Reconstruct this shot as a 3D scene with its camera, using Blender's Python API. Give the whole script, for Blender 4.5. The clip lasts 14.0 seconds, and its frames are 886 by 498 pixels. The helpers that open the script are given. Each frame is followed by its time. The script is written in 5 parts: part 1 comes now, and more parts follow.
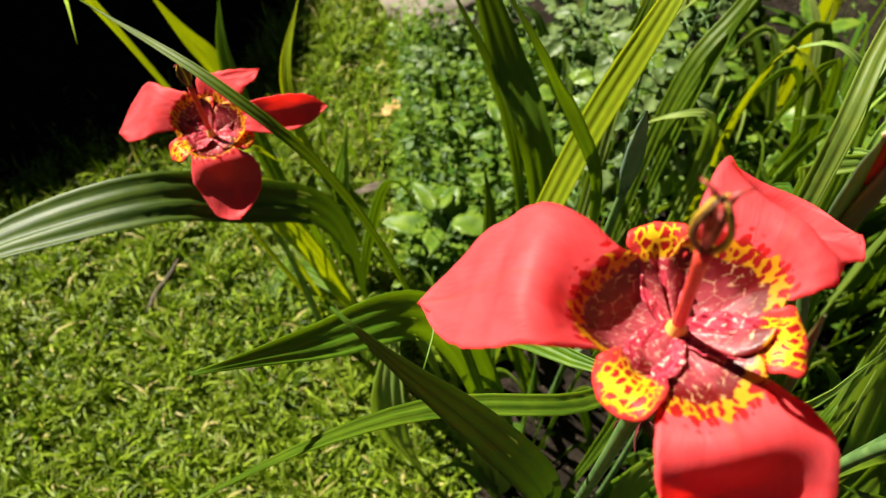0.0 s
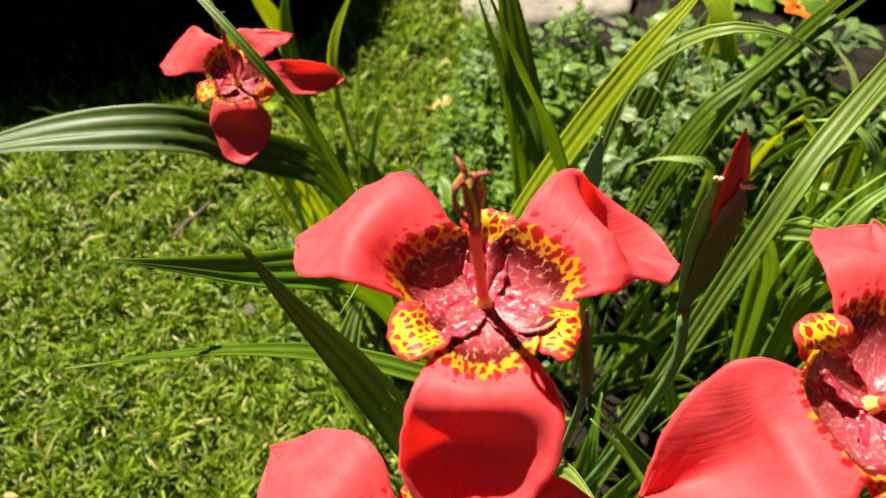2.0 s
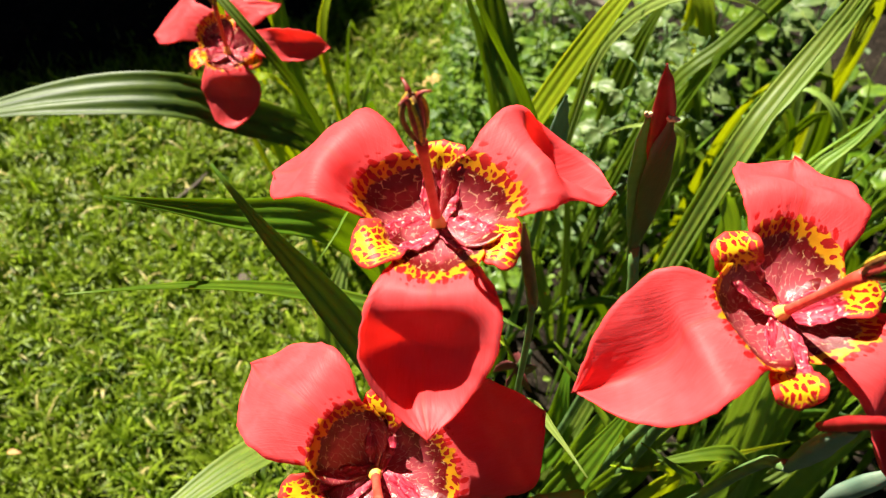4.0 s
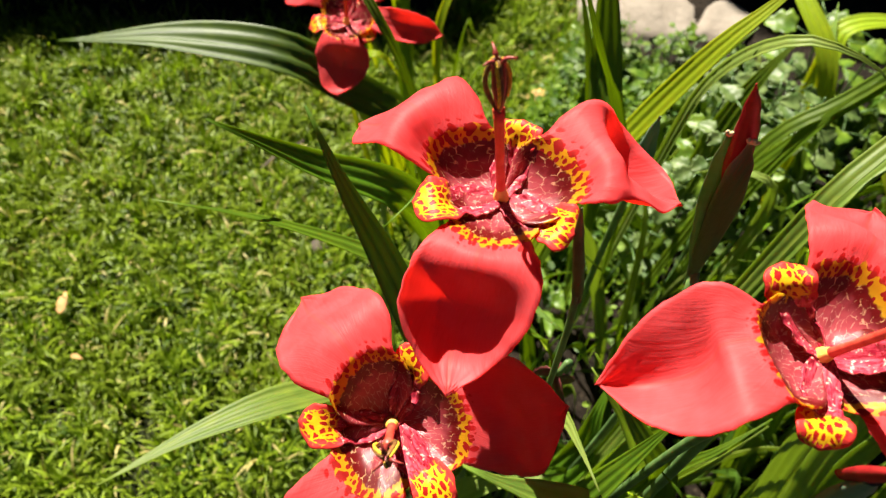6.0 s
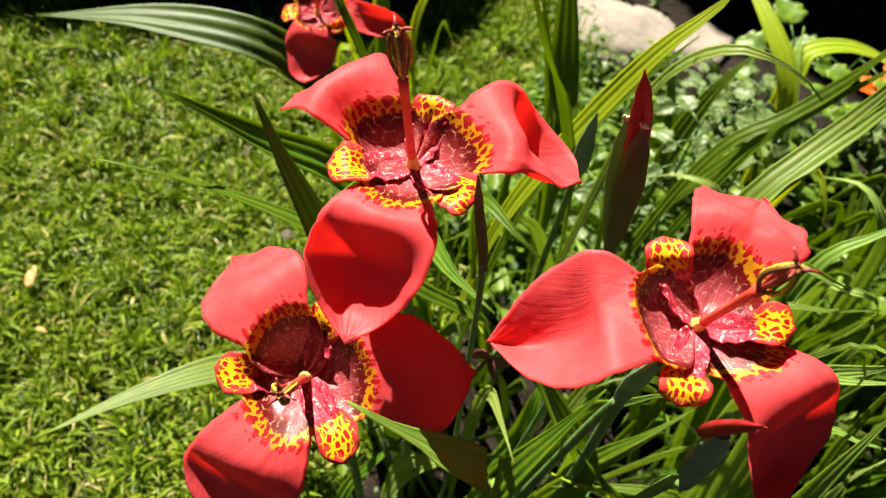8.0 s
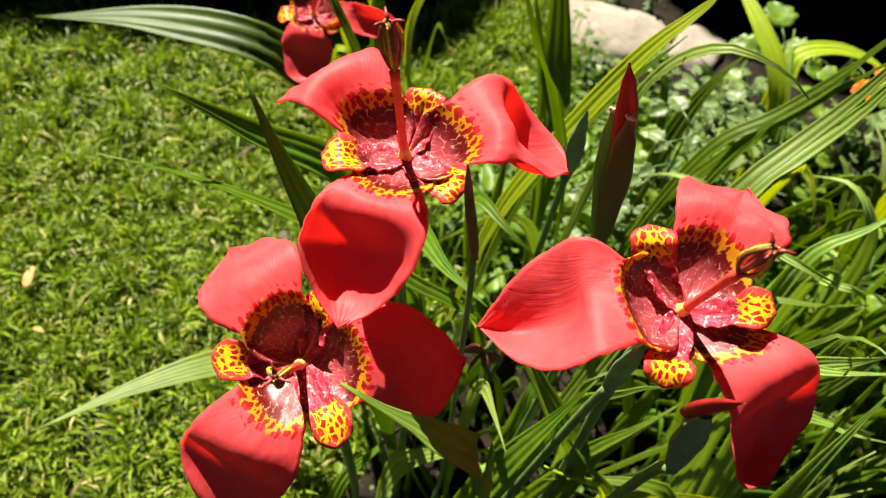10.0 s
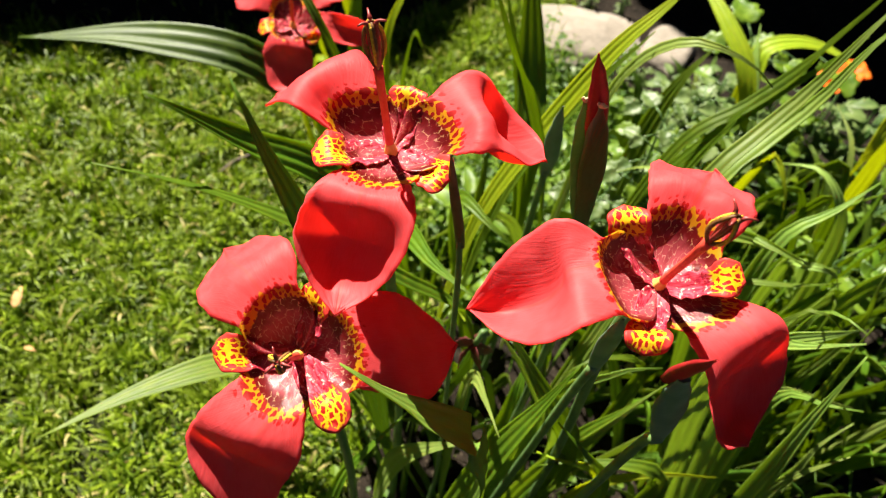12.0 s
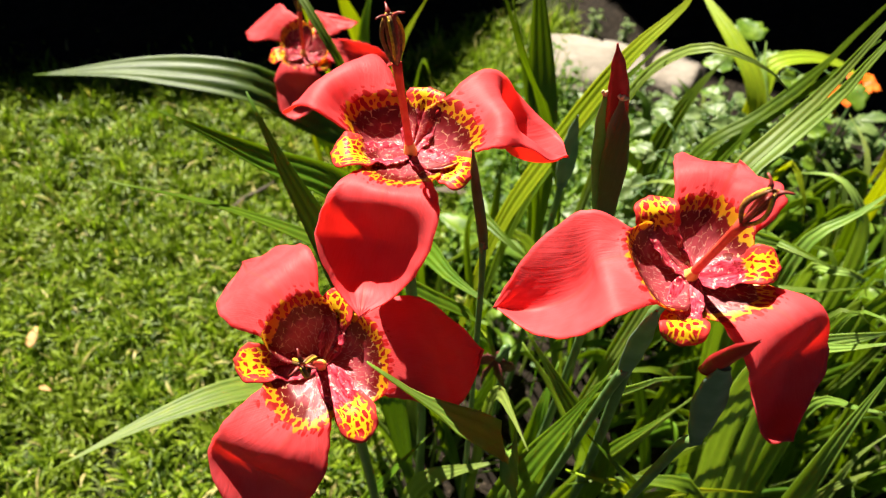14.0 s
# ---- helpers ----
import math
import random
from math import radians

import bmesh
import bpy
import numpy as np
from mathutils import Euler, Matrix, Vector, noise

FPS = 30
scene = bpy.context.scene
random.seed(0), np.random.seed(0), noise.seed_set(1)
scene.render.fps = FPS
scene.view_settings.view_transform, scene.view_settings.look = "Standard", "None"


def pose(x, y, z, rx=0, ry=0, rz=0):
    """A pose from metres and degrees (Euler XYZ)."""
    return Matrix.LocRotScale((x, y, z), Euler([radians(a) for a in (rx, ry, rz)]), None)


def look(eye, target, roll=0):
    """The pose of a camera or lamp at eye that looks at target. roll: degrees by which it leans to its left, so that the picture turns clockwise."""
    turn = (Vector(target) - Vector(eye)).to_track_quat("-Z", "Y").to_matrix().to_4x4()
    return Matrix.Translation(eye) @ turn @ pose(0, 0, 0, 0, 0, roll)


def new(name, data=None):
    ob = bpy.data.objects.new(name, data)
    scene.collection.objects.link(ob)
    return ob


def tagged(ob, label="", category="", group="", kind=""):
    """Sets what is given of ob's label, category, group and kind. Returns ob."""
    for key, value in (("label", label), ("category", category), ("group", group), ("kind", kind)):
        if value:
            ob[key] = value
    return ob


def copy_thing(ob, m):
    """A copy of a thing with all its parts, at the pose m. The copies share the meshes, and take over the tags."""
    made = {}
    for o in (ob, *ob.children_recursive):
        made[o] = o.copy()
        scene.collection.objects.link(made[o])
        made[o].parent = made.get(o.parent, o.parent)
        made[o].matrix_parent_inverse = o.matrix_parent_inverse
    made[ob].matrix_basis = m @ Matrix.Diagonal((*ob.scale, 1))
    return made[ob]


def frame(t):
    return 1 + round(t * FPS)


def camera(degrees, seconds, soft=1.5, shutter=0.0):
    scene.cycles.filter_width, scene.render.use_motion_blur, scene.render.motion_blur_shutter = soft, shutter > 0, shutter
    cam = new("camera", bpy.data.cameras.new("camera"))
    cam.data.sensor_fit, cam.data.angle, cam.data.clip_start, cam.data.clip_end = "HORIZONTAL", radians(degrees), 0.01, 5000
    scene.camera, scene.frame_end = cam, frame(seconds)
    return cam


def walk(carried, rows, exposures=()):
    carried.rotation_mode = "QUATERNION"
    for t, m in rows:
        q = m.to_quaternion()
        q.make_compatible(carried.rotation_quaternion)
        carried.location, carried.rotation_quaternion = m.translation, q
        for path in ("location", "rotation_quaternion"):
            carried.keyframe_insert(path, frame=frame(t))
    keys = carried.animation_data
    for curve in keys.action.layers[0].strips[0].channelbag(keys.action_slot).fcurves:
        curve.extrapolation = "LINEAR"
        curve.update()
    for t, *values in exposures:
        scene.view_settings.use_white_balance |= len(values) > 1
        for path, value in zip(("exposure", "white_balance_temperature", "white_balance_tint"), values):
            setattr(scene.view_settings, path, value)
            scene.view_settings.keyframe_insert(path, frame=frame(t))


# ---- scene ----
cam = camera(63.8, 14.0, soft=1.15)
cam.data.dof.use_dof, cam.data.dof.focus_distance, cam.data.dof.aperture_fstop = True, 0.29, 13.0
PATH = [
    (0, (0.0454, 0.1075, 0.7442), (0.0781, 1.0517, -0.6451), -0.3),
    (0.5, (0.063, 0.0941, 0.7552), (0.0916, 1.0273, -0.6409), 2.0),
    (1, (0.0714, 0.0815, 0.7518), (0.0227, 0.9996, -0.6544), 3.5),
    (1.5, (0.0991, 0.0756, 0.7585), (-0.0218, 1.0038, -0.6376), 5.7),
    (2, (0.1109, 0.0815, 0.7636), (-0.005, 1.0282, -0.6191), 5.2),
    (2.5, (0.1117, 0.0823, 0.7661), (0.0059, 1.0332, -0.6149), 5.1),
    (3, (0.1168, 0.0739, 0.772), (0.026, 1.0013, -0.6266), 5.1),
    (3.2, (0.1193, 0.0664, 0.7736), (0.0328, 0.9912, -0.6258), 5.3),
    (5.3, (0.1428, 0.047, 0.7745), (-0.0202, 0.9845, -0.6107), 6.1),
    (5.5, (0.1352, 0.047, 0.772), (-0.016, 0.9887, -0.6107), 7.5),
    (6, (0.1436, 0.0353, 0.7728), (-0.1445, 0.9349, -0.6166), 8.5),
    (6.5, (0.1537, 0.0235, 0.7778), (-0.1478, 0.9274, -0.6056), 10.5),
    (7, (0.1613, 0.0202, 0.7795), (-0.1302, 0.9332, -0.6006), 11.2),
    (7.5, (0.1739, 0.0218, 0.7812), (-0.1075, 0.9408, -0.5964), 12.1),
    (8, (0.1814, 0.026, 0.7812), (-0.0991, 0.9517, -0.5922), 12.3),
    (8.2, (0.1831, 0.0277, 0.7812), (-0.0991, 0.9517, -0.593), 12.3),
    (10.3, (0.1898, 0.0151, 0.7846), (-0.0907, 0.9618, -0.5746), 12.4),
    (10.5, (0.1915, 0.0126, 0.7871), (-0.0865, 0.9668, -0.5678), 12.5),
    (11, (0.1915, 0.0076, 0.7888), (-0.0764, 0.9668, -0.5645), 12.4),
    (11.5, (0.1915, 0.0042, 0.7896), (-0.0714, 0.9694, -0.5603), 11.6),
    (12, (0.1924, 0.0034, 0.7896), (-0.0655, 0.9744, -0.5569), 11.4),
    (12.5, (0.194, 0.0, 0.7862), (-0.0622, 0.9744, -0.5578), 11.5),
    (13, (0.194, -0.0034, 0.7829), (-0.0739, 0.9836, -0.5502), 10.9),
    (13.5, (0.1915, -0.005, 0.7778), (-0.0941, 1.0055, -0.5342), 9.3),
    (14, (0.1924, -0.0067, 0.7745), (-0.1218, 1.0206, -0.5174), 7.8),
]
# seconds and stops: the picture brightens after the start, dims a little about the middle
EXPOSURE = [(0.0, 1.54), (0.5, 1.55), (1.3, 1.72), (3.0, 1.74), (4.5, 1.90), (5.5, 1.94), (6.0, 1.68), (7.0, 1.66), (7.6, 1.78), (10.5, 1.80), (14.0, 1.85)]
walk(cam, [(t, look(eye, target, roll)) for t, eye, target, roll in PATH], EXPOSURE)

# ---- world, sun ----
SUN_TO = Vector((-0.70, 0.54, 1.0)).normalized()
world = bpy.data.worlds.new("world")
scene.world = world
world.use_nodes = True
wn = world.node_tree.nodes
sky = wn.new("ShaderNodeTexSky")
sky.sky_type, sky.sun_disc = "NISHITA", False
sky.air_density, sky.dust_density = 0.1, 0.0
sky.sun_elevation = math.asin(SUN_TO.z)
sky.sun_rotation = math.atan2(SUN_TO.x, SUN_TO.y)
world.node_tree.links.new(sky.outputs[0], wn["Background"].inputs[0])
wn["Background"].inputs[1].default_value = 0.033
sun_data = bpy.data.lights.new("sun", "SUN")
sun_data.energy, sun_data.angle, sun_data.color = 5.0, radians(0.5), (1.0, 0.93, 0.80)
sun = new("sun", sun_data)
sun.matrix_world = look(SUN_TO * 20, (0, 0, 0))

# ---- materials ----
def node_tool(name):
    mat = bpy.data.materials.new(name)
    mat.use_nodes = True
    nt = mat.node_tree
    nt.nodes.clear()

    def n(kind, *ins, **props):
        """A node with its inputs, by number or name, and its properties set; gives its first output."""
        nd = nt.nodes.new("ShaderNode" + kind)
        if "operation" in props:
            nd.operation = props["operation"]
        if "use_clamp" in props:
            nd.use_clamp = props["use_clamp"]
        if "blend_type" in props:
            nd.blend_type = props["blend_type"]
        if "clamp" in props:
            nd.clamp = props["clamp"]
        if "interpolation_type" in props:
            nd.interpolation_type = props["interpolation_type"]
        if "feature" in props:
            nd.feature = props["feature"]
        if "uv_map" in props:
            nd.uv_map = props["uv_map"]
        for i in ins:
            slot, v = i
            if isinstance(v, bpy.types.NodeSocket):
                nt.links.new(v, nd.inputs[slot])
            else:
                nd.inputs[slot].default_value = v
        return nd.outputs[0]
    return mat, nt, n


def col(r, g, b):
    return (r, g, b, 1.0)


def mth(n, op, a, b=0.0, clamp=False):
    return n("Math", (0, a), (1, b), operation=op, use_clamp=clamp)


def mixc(n, f, a, b, mode="MIX"):
    return n("MixRGB", (0, f), (1, a), (2, b), blend_type=mode)


def span(n, v, lo, hi, a=0.0, b=1.0):
    return n("MapRange", (0, v), (1, lo), (2, hi), (3, a), (4, b), clamp=True, interpolation_type="SMOOTHSTEP")


def finish(nt, n, shader):
    out = nt.nodes.new("ShaderNodeOutputMaterial")
    nt.links.new(shader, out.inputs[0])


def thin(n, colour, shine_colour, rough, share, normal=None, spec=0.35):
    """A leaf or petal: a gloss-coated diffuse face mixed with light that comes from behind."""
    ins = [("Base Color", colour), ("Roughness", rough), ("Specular IOR Level", spec)]
    if normal is not None:
        ins.append(("Normal", normal))
    face = n("BsdfPrincipled", *ins)
    back = n("BsdfTranslucent", ("Color", shine_colour))
    return n("MixShader", (0, share), (1, face), (2, back))


def uvxy(nt, n):
    uv = n("UVMap", uv_map="UVMap")
    nd = nt.nodes.new("ShaderNodeSeparateXYZ")
    nt.links.new(uv, nd.inputs[0])
    return uv, nd.outputs[0], nd.outputs[1]


def outer_petal_material():
    mat, nt, n = node_tool("coral_petal")
    uv, s, w = uvxy(nt, n)
    # uneven rim line
    wob = n("TexNoise", ("Vector", uv), ("Scale", 2.2), ("Detail", 2.0))
    s2 = mth(n, "ADD", s, span(n, wob, 0.25, 0.75, -0.16, 0.16))
    # blade
    stretch = n("Mapping", (0, uv), (3, (0.9, 14.0, 1.0)))
    lines = n("TexNoise", ("Vector", stretch), ("Scale", 1.6), ("Detail", 4.0), ("Roughness", 0.6))
    soft = n("TexNoise", ("Vector", uv), ("Scale", 0.9), ("Detail", 3.0))
    blade = mixc(n, span(n, lines, 0.3, 0.7), col(0.88, 0.084, 0.090), col(0.94, 0.120, 0.132))
    blade = mixc(n, span(n, soft, 0.35, 0.75, 0.0, 0.45), blade, col(0.97, 0.180, 0.205))
    # fine veins that fan out from the rim to the margins
    fan = mth(n, "DIVIDE", w, mth(n, "ADD", mth(n, "MAXIMUM", s, 0.0), 1.3))
    fan_uv = n("CombineXYZ", (0, mth(n, "MULTIPLY", s, 0.55)), (1, mth(n, "MULTIPLY", fan, 34.0)))
    veins = n("TexNoise", ("Vector", fan_uv), ("Scale", 1.0), ("Detail", 3.0), ("Roughness", 0.6))
    blade = mixc(n, span(n, veins, 0.52, 0.75, 0.0, 0.13), blade, col(0.60, 0.040, 0.038))
    vein = span(n, mth(n, "ABSOLUTE", w), 0.0, 0.12, 0.35, 0.0)
    blade = mixc(n, vein, blade, col(0.88, 0.13, 0.09))
    # ring of yellow with red flecks that run outwards
    fleck_uv = n("Mapping", (0, uv), (3, (2.6, 4.6, 1.0)))
    fleck = n("TexVoronoi", ("Vector", fleck_uv), ("Scale", 1.0), ("Randomness", 0.8), feature="F1")
    size = span(n, s2, -0.50, 0.20, 0.42, 0.66)
    spot = mth(n, "LESS_THAN", fleck, size)
    yellow = mixc(n, wob, col(0.78, 0.36, 0.008), col(0.84, 0.50, 0.014))
    ring = mixc(n, spot, yellow, col(0.46, 0.016, 0.012))
    edge_spot = mth(n, "LESS_THAN", fleck, 0.44)
    halo = mixc(n, edge_spot, blade, col(0.62, 0.014, 0.016))
    # cup: crimson patches parted by a pale net; low down, sunlit sheen is painted in
    net_uv = n("Mapping", (0, uv), (3, (2.3, 2.9, 1.0)))
    bend = n("TexNoise", ("Vector", uv), ("Scale", 3.0), ("Detail", 2.0))
    bent = n("VectorMath", (0, net_uv), (1, n("MixRGB", (0, 0.75), (1, col(0.5, 0.5, 0.5)), (2, bend))), operation="ADD")
    net = n("TexVoronoi", ("Vector", bent), ("Scale", 1.0), feature="DISTANCE_TO_EDGE")
    broken = n("TexNoise", ("Vector", uv), ("Scale", 4.0), ("Detail", 3.0))
    pale = mth(n, "MULTIPLY", span(n, net, 0.030, 0.070, 1.0, 0.0), span(n, mth(n, "ADD", broken, span(n, s2, -1.9, -0.8, 0.08, 0.0)), 0.49, 0.64))
    # crimson and net turn pinker and paler low in the cup, as if sunlit
    crimson = mixc(n, soft, col(0.52, 0.036, 0.060), col(0.76, 0.17, 0.20))
    crimson = mixc(n, span(n, s2, -1.7, -0.8), crimson, mixc(n, soft, col(0.16, 0.005, 0.005), col(0.30, 0.008, 0.008)))
    cup = mixc(n, pale, crimson, mixc(n, span(n, s2, -2.2, -0.5), col(0.88, 0.46, 0.40), col(0.90, 0.58, 0.26)))
    # zones along the petal
    c = mixc(n, span(n, s2, -0.62, -0.50), cup, ring)
    c = mixc(n, span(n, s2, 0.02, 0.12), c, halo)
    c = mixc(n, span(n, s2, 0.26, 0.42), c, blade)
    bumped = n("Bump", ("Strength", 0.32), ("Distance", 0.0009), ("Height", veins))
    shine = mixc(n, span(n, s2, -0.5, 0.4, 0.0, 0.75), c, col(1.0, 0.15, 0.085))
    rough = span(n, s2, -0.9, 0.1, 0.29, 0.5)
    gloss = span(n, s2, -0.8, 0.0, 1.0, 0.28)
    finish(nt, n, thin(n, c, shine, rough, 0.58, bumped, gloss))
    return mat


def inner_petal_material():
    mat, nt, n = node_tool("spotted_petal")
    uv, s, w = uvxy(nt, n)
    wob = n("TexNoise", ("Vector", uv), ("Scale", 3.0), ("Detail", 2.0))
    # v runs -1 .. 1 across in a second map
    uv2 = n("UVMap", uv_map="Across")
    nd = nt.nodes.new("ShaderNodeSeparateXYZ")
    nt.links.new(uv2, nd.inputs[0])
    along, across = nd.outputs[0], nd.outputs[1]
    rim = mth(n, "MAXIMUM", mth(n, "ABSOLUTE", across), mth(n, "MULTIPLY", mth(n, "SUBTRACT", along, 0.78), 4.5))
    rim = mth(n, "ADD", rim, span(n, wob, 0.3, 0.7, -0.12, 0.12))
    fleck_uv = n("Mapping", (0, uv), (3, (2.7, 4.2, 1.0)))
    bend = n("TexNoise", ("Vector", uv), ("Scale", 5.0), ("Detail", 1.0))
    bent = n("VectorMath", (0, fleck_uv), (1, n("MixRGB", (0, 0.6), (1, col(0.5, 0.5, 0.5)), (2, bend))), operation="ADD")
    fleck = n("TexVoronoi", ("Vector", bent), ("Scale", 1.0), feature="DISTANCE_TO_EDGE")
    blotch = mth(n, "GREATER_THAN", fleck, span(n, rim, 0.0, 0.80, 0.17, 0.10))
    yellow = mixc(n, wob, col(0.78, 0.38, 0.008), col(0.86, 0.54, 0.014))
    blade = mixc(n, blotch, yellow, col(0.36, 0.010, 0.008))
    blade = mixc(n, span(n, mth(n, "ADD", rim, span(n, fleck, 0.0, 0.25, -0.14, 0.08)), 0.60, 0.72), blade, mixc(n, wob, col(0.56, 0.016, 0.014), col(0.80, 0.070, 0.060)))
    # claw
    mott = n("TexNoise", ("Vector", uv), ("Scale", 5.0), ("Detail", 3.0))
    streak_uv = n("Mapping", (0, uv), (3, (1.6, 7.0, 1.0)))
    streak = n("TexNoise", ("Vector", streak_uv), ("Scale", 1.5), ("Detail", 4.0), ("Roughness", 0.65))
    claw = mixc(n, span(n, streak, 0.38, 0.62), col(0.30, 0.008, 0.028), col(0.62, 0.070, 0.105))
    claw = mixc(n, span(n, mott, 0.57, 0.66), claw, col(0.84, 0.42, 0.34))
    spots = n("TexVoronoi", ("Vector", fleck_uv), ("Scale", 2.2))
    claw = mixc(n, mth(n, "MULTIPLY", span(n, along, 0.36, 0.50), span(n, spots, 0.30, 0.38, 1.0, 0.0)), claw, col(0.30, 0.006, 0.012))
    c = mixc(n, span(n, along, 0.50, 0.58), claw, blade)
    bumped = n("Bump", ("Strength", 0.4), ("Distance", 0.0006), ("Height", mott))
    shine = mixc(n, 0.4, c, col(1.0, 0.5, 0.1))
    finish(nt, n, thin(n, c, shine, 0.45, 0.22, bumped, 0.16))
    return mat


def plain_plant(name, dark, light, scale=120.0, rough=0.45, share=0.0, shine=None, bump=0.3):
    mat, nt, n = node_tool(name)
    tc = nt.nodes.new("ShaderNodeTexCoord").outputs["Object"]
    fine = n("TexNoise", ("Vector", tc), ("Scale", scale), ("Detail", 4.0))
    broad = n("TexNoise", ("Vector", tc), ("Scale", scale * 0.17), ("Detail", 2.0))
    c = mixc(n, span(n, fine, 0.3, 0.7), col(*dark), col(*light))
    c = mixc(n, span(n, broad, 0.4, 0.7, 0.0, 0.5), c, col(*[0.75 * v for v in dark]))
    bumped = n("Bump", ("Strength", bump), ("Distance", 0.0008), ("Height", fine))
    if share:
        sh = thin(n, c, col(*(shine or light)), rough, share, bumped)
    else:
        sh = n("BsdfPrincipled", ("Base Color", c), ("Roughness", rough), ("Normal", bumped))
    finish(nt, n, sh)
    return mat


def bud_material():
    """A spathe that turns from blue-green below to red-brown above."""
    mat, nt, n = node_tool("spathe_two_tone")
    tc = nt.nodes.new("ShaderNodeTexCoord").outputs["Generated"]
    nd = nt.nodes.new("ShaderNodeSeparateXYZ")
    nt.links.new(tc, nd.inputs[0])
    fine = n("TexNoise", ("Vector", n("Mapping", (0, tc), (3, (14.0, 14.0, 2.0)))), ("Scale", 2.0), ("Detail", 4.0))
    f = mth(n, "ADD", nd.outputs[2], span(n, fine, 0.2, 0.8, -0.25, 0.25))
    green = mixc(n, fine, col(0.050, 0.070, 0.026), col(0.165, 0.180, 0.080))
    red = mixc(n, fine, col(0.11, 0.020, 0.011), col(0.27, 0.085, 0.036))
    c = mixc(n, span(n, f, 0.70, 1.15), green, red)
    c = mixc(n, span(n, nd.outputs[0], 0.02, 0.22, 0.85, 0.0), c, col(0.20, 0.27, 0.17))
    bumped = n("Bump", ("Strength", 0.4), ("Distance", 0.0006), ("Height", fine))
    finish(nt, n, thin(n, c, mixc(n, 0.5, c, col(0.55, 0.50, 0.16)), 0.42, 0.35, bumped, 0.4))
    return mat


def sword_material(name, dark, light, shine, share=0.42):
    """Pleated leaf: lengthwise ribs, paler between them, each leaf a little different."""
    mat, nt, n = node_tool(name)
    uv, s, w = uvxy(nt, n)
    rand = nt.nodes.new("ShaderNodeObjectInfo").outputs["Random"]
    ribs = n("TexNoise", ("Vector", n("Mapping", (0, uv), (3, (0.10, 6.0, 1.0)))), ("Scale", 1.0), ("Detail", 5.0), ("Roughness", 0.65))
    mott = n("TexNoise", ("Vector", uv), ("Scale", 0.8), ("Detail", 4.0))
    c = mixc(n, span(n, ribs, 0.35, 0.65), col(*dark), col(*light))
    c = mixc(n, span(n, mott, 0.4, 0.75, 0.0, 0.5), c, col(light[0] * 1.25, light[1] * 1.1, light[2] * 0.8))
    hue = n("HueSaturation", ("Hue", span(n, rand, 0.0, 1.0, 0.495, 0.522)), ("Value", span(n, rand, 0.0, 1.0, 0.65, 1.15)), ("Color", c))
    bumped = n("Bump", ("Strength", 0.3), ("Distance", 0.0006), ("Height", ribs))
    thr = mixc(n, span(n, ribs, 0.3, 0.7), col(*shine), col(*[0.75 * v for v in shine]))
    finish(nt, n, thin(n, hue, thr, 0.46, share, bumped, 0.28))
    return mat


def grass_material():
    mat, nt, n = node_tool("lawn_grass")
    geo = nt.nodes.new("ShaderNodeNewGeometry")
    rand = geo.outputs["Random Per Island"]
    tc = nt.nodes.new("ShaderNodeTexCoord").outputs["Object"]
    patch = n("TexNoise", ("Vector", tc), ("Scale", 9.0), ("Detail", 3.0))
    c = mixc(n, rand, col(0.026, 0.064, 0.0035), col(0.272, 0.368, 0.020))
    c = mixc(n, span(n, patch, 0.42, 0.68, 0.0, 0.6), c, col(0.175, 0.23, 0.019))
    dead = mth(n, "GREATER_THAN", rand, 0.94)
    c = mixc(n, dead, c, col(0.42, 0.36, 0.13))
    thr = mixc(n, 1.0, c, col(1.5, 1.7, 0.6), "MULTIPLY")
    finish(nt, n, thin(n, c, thr, 0.46, 0.30, None, 0.17))
    return mat


def leafy_stuff_material():
    mat, nt, n = node_tool("ground_cover_leaf")
    rand = nt.nodes.new("ShaderNodeNewGeometry").outputs["Random Per Island"]
    c = mixc(n, rand, col(0.036, 0.098, 0.008), col(0.185, 0.275, 0.024))
    c = mixc(n, mth(n, "GREATER_THAN", rand, 0.85), c, col(0.13, 0.20, 0.085))
    finish(nt, n, thin(n, c, mixc(n, 1.0, c, col(1.6, 1.7, 0.5), "MULTIPLY"), 0.5, 0.38, None, 0.2))
    return mat


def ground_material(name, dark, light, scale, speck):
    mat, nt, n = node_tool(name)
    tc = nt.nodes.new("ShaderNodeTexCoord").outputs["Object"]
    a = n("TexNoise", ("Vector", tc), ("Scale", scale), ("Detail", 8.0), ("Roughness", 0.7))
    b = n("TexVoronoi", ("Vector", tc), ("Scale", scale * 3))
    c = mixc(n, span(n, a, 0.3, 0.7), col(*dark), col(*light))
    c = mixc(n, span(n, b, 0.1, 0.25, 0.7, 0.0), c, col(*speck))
    h = mth(n, "ADD", a, mth(n, "MULTIPLY", b, 0.4))
    bumped = n("Bump", ("Strength", 0.8), ("Distance", 0.006), ("Height", h))
    finish(nt, n, n("BsdfPrincipled", ("Base Color", c), ("Roughness", 0.9), ("Specular IOR Level", 0.1), ("Normal", bumped)))
    return mat


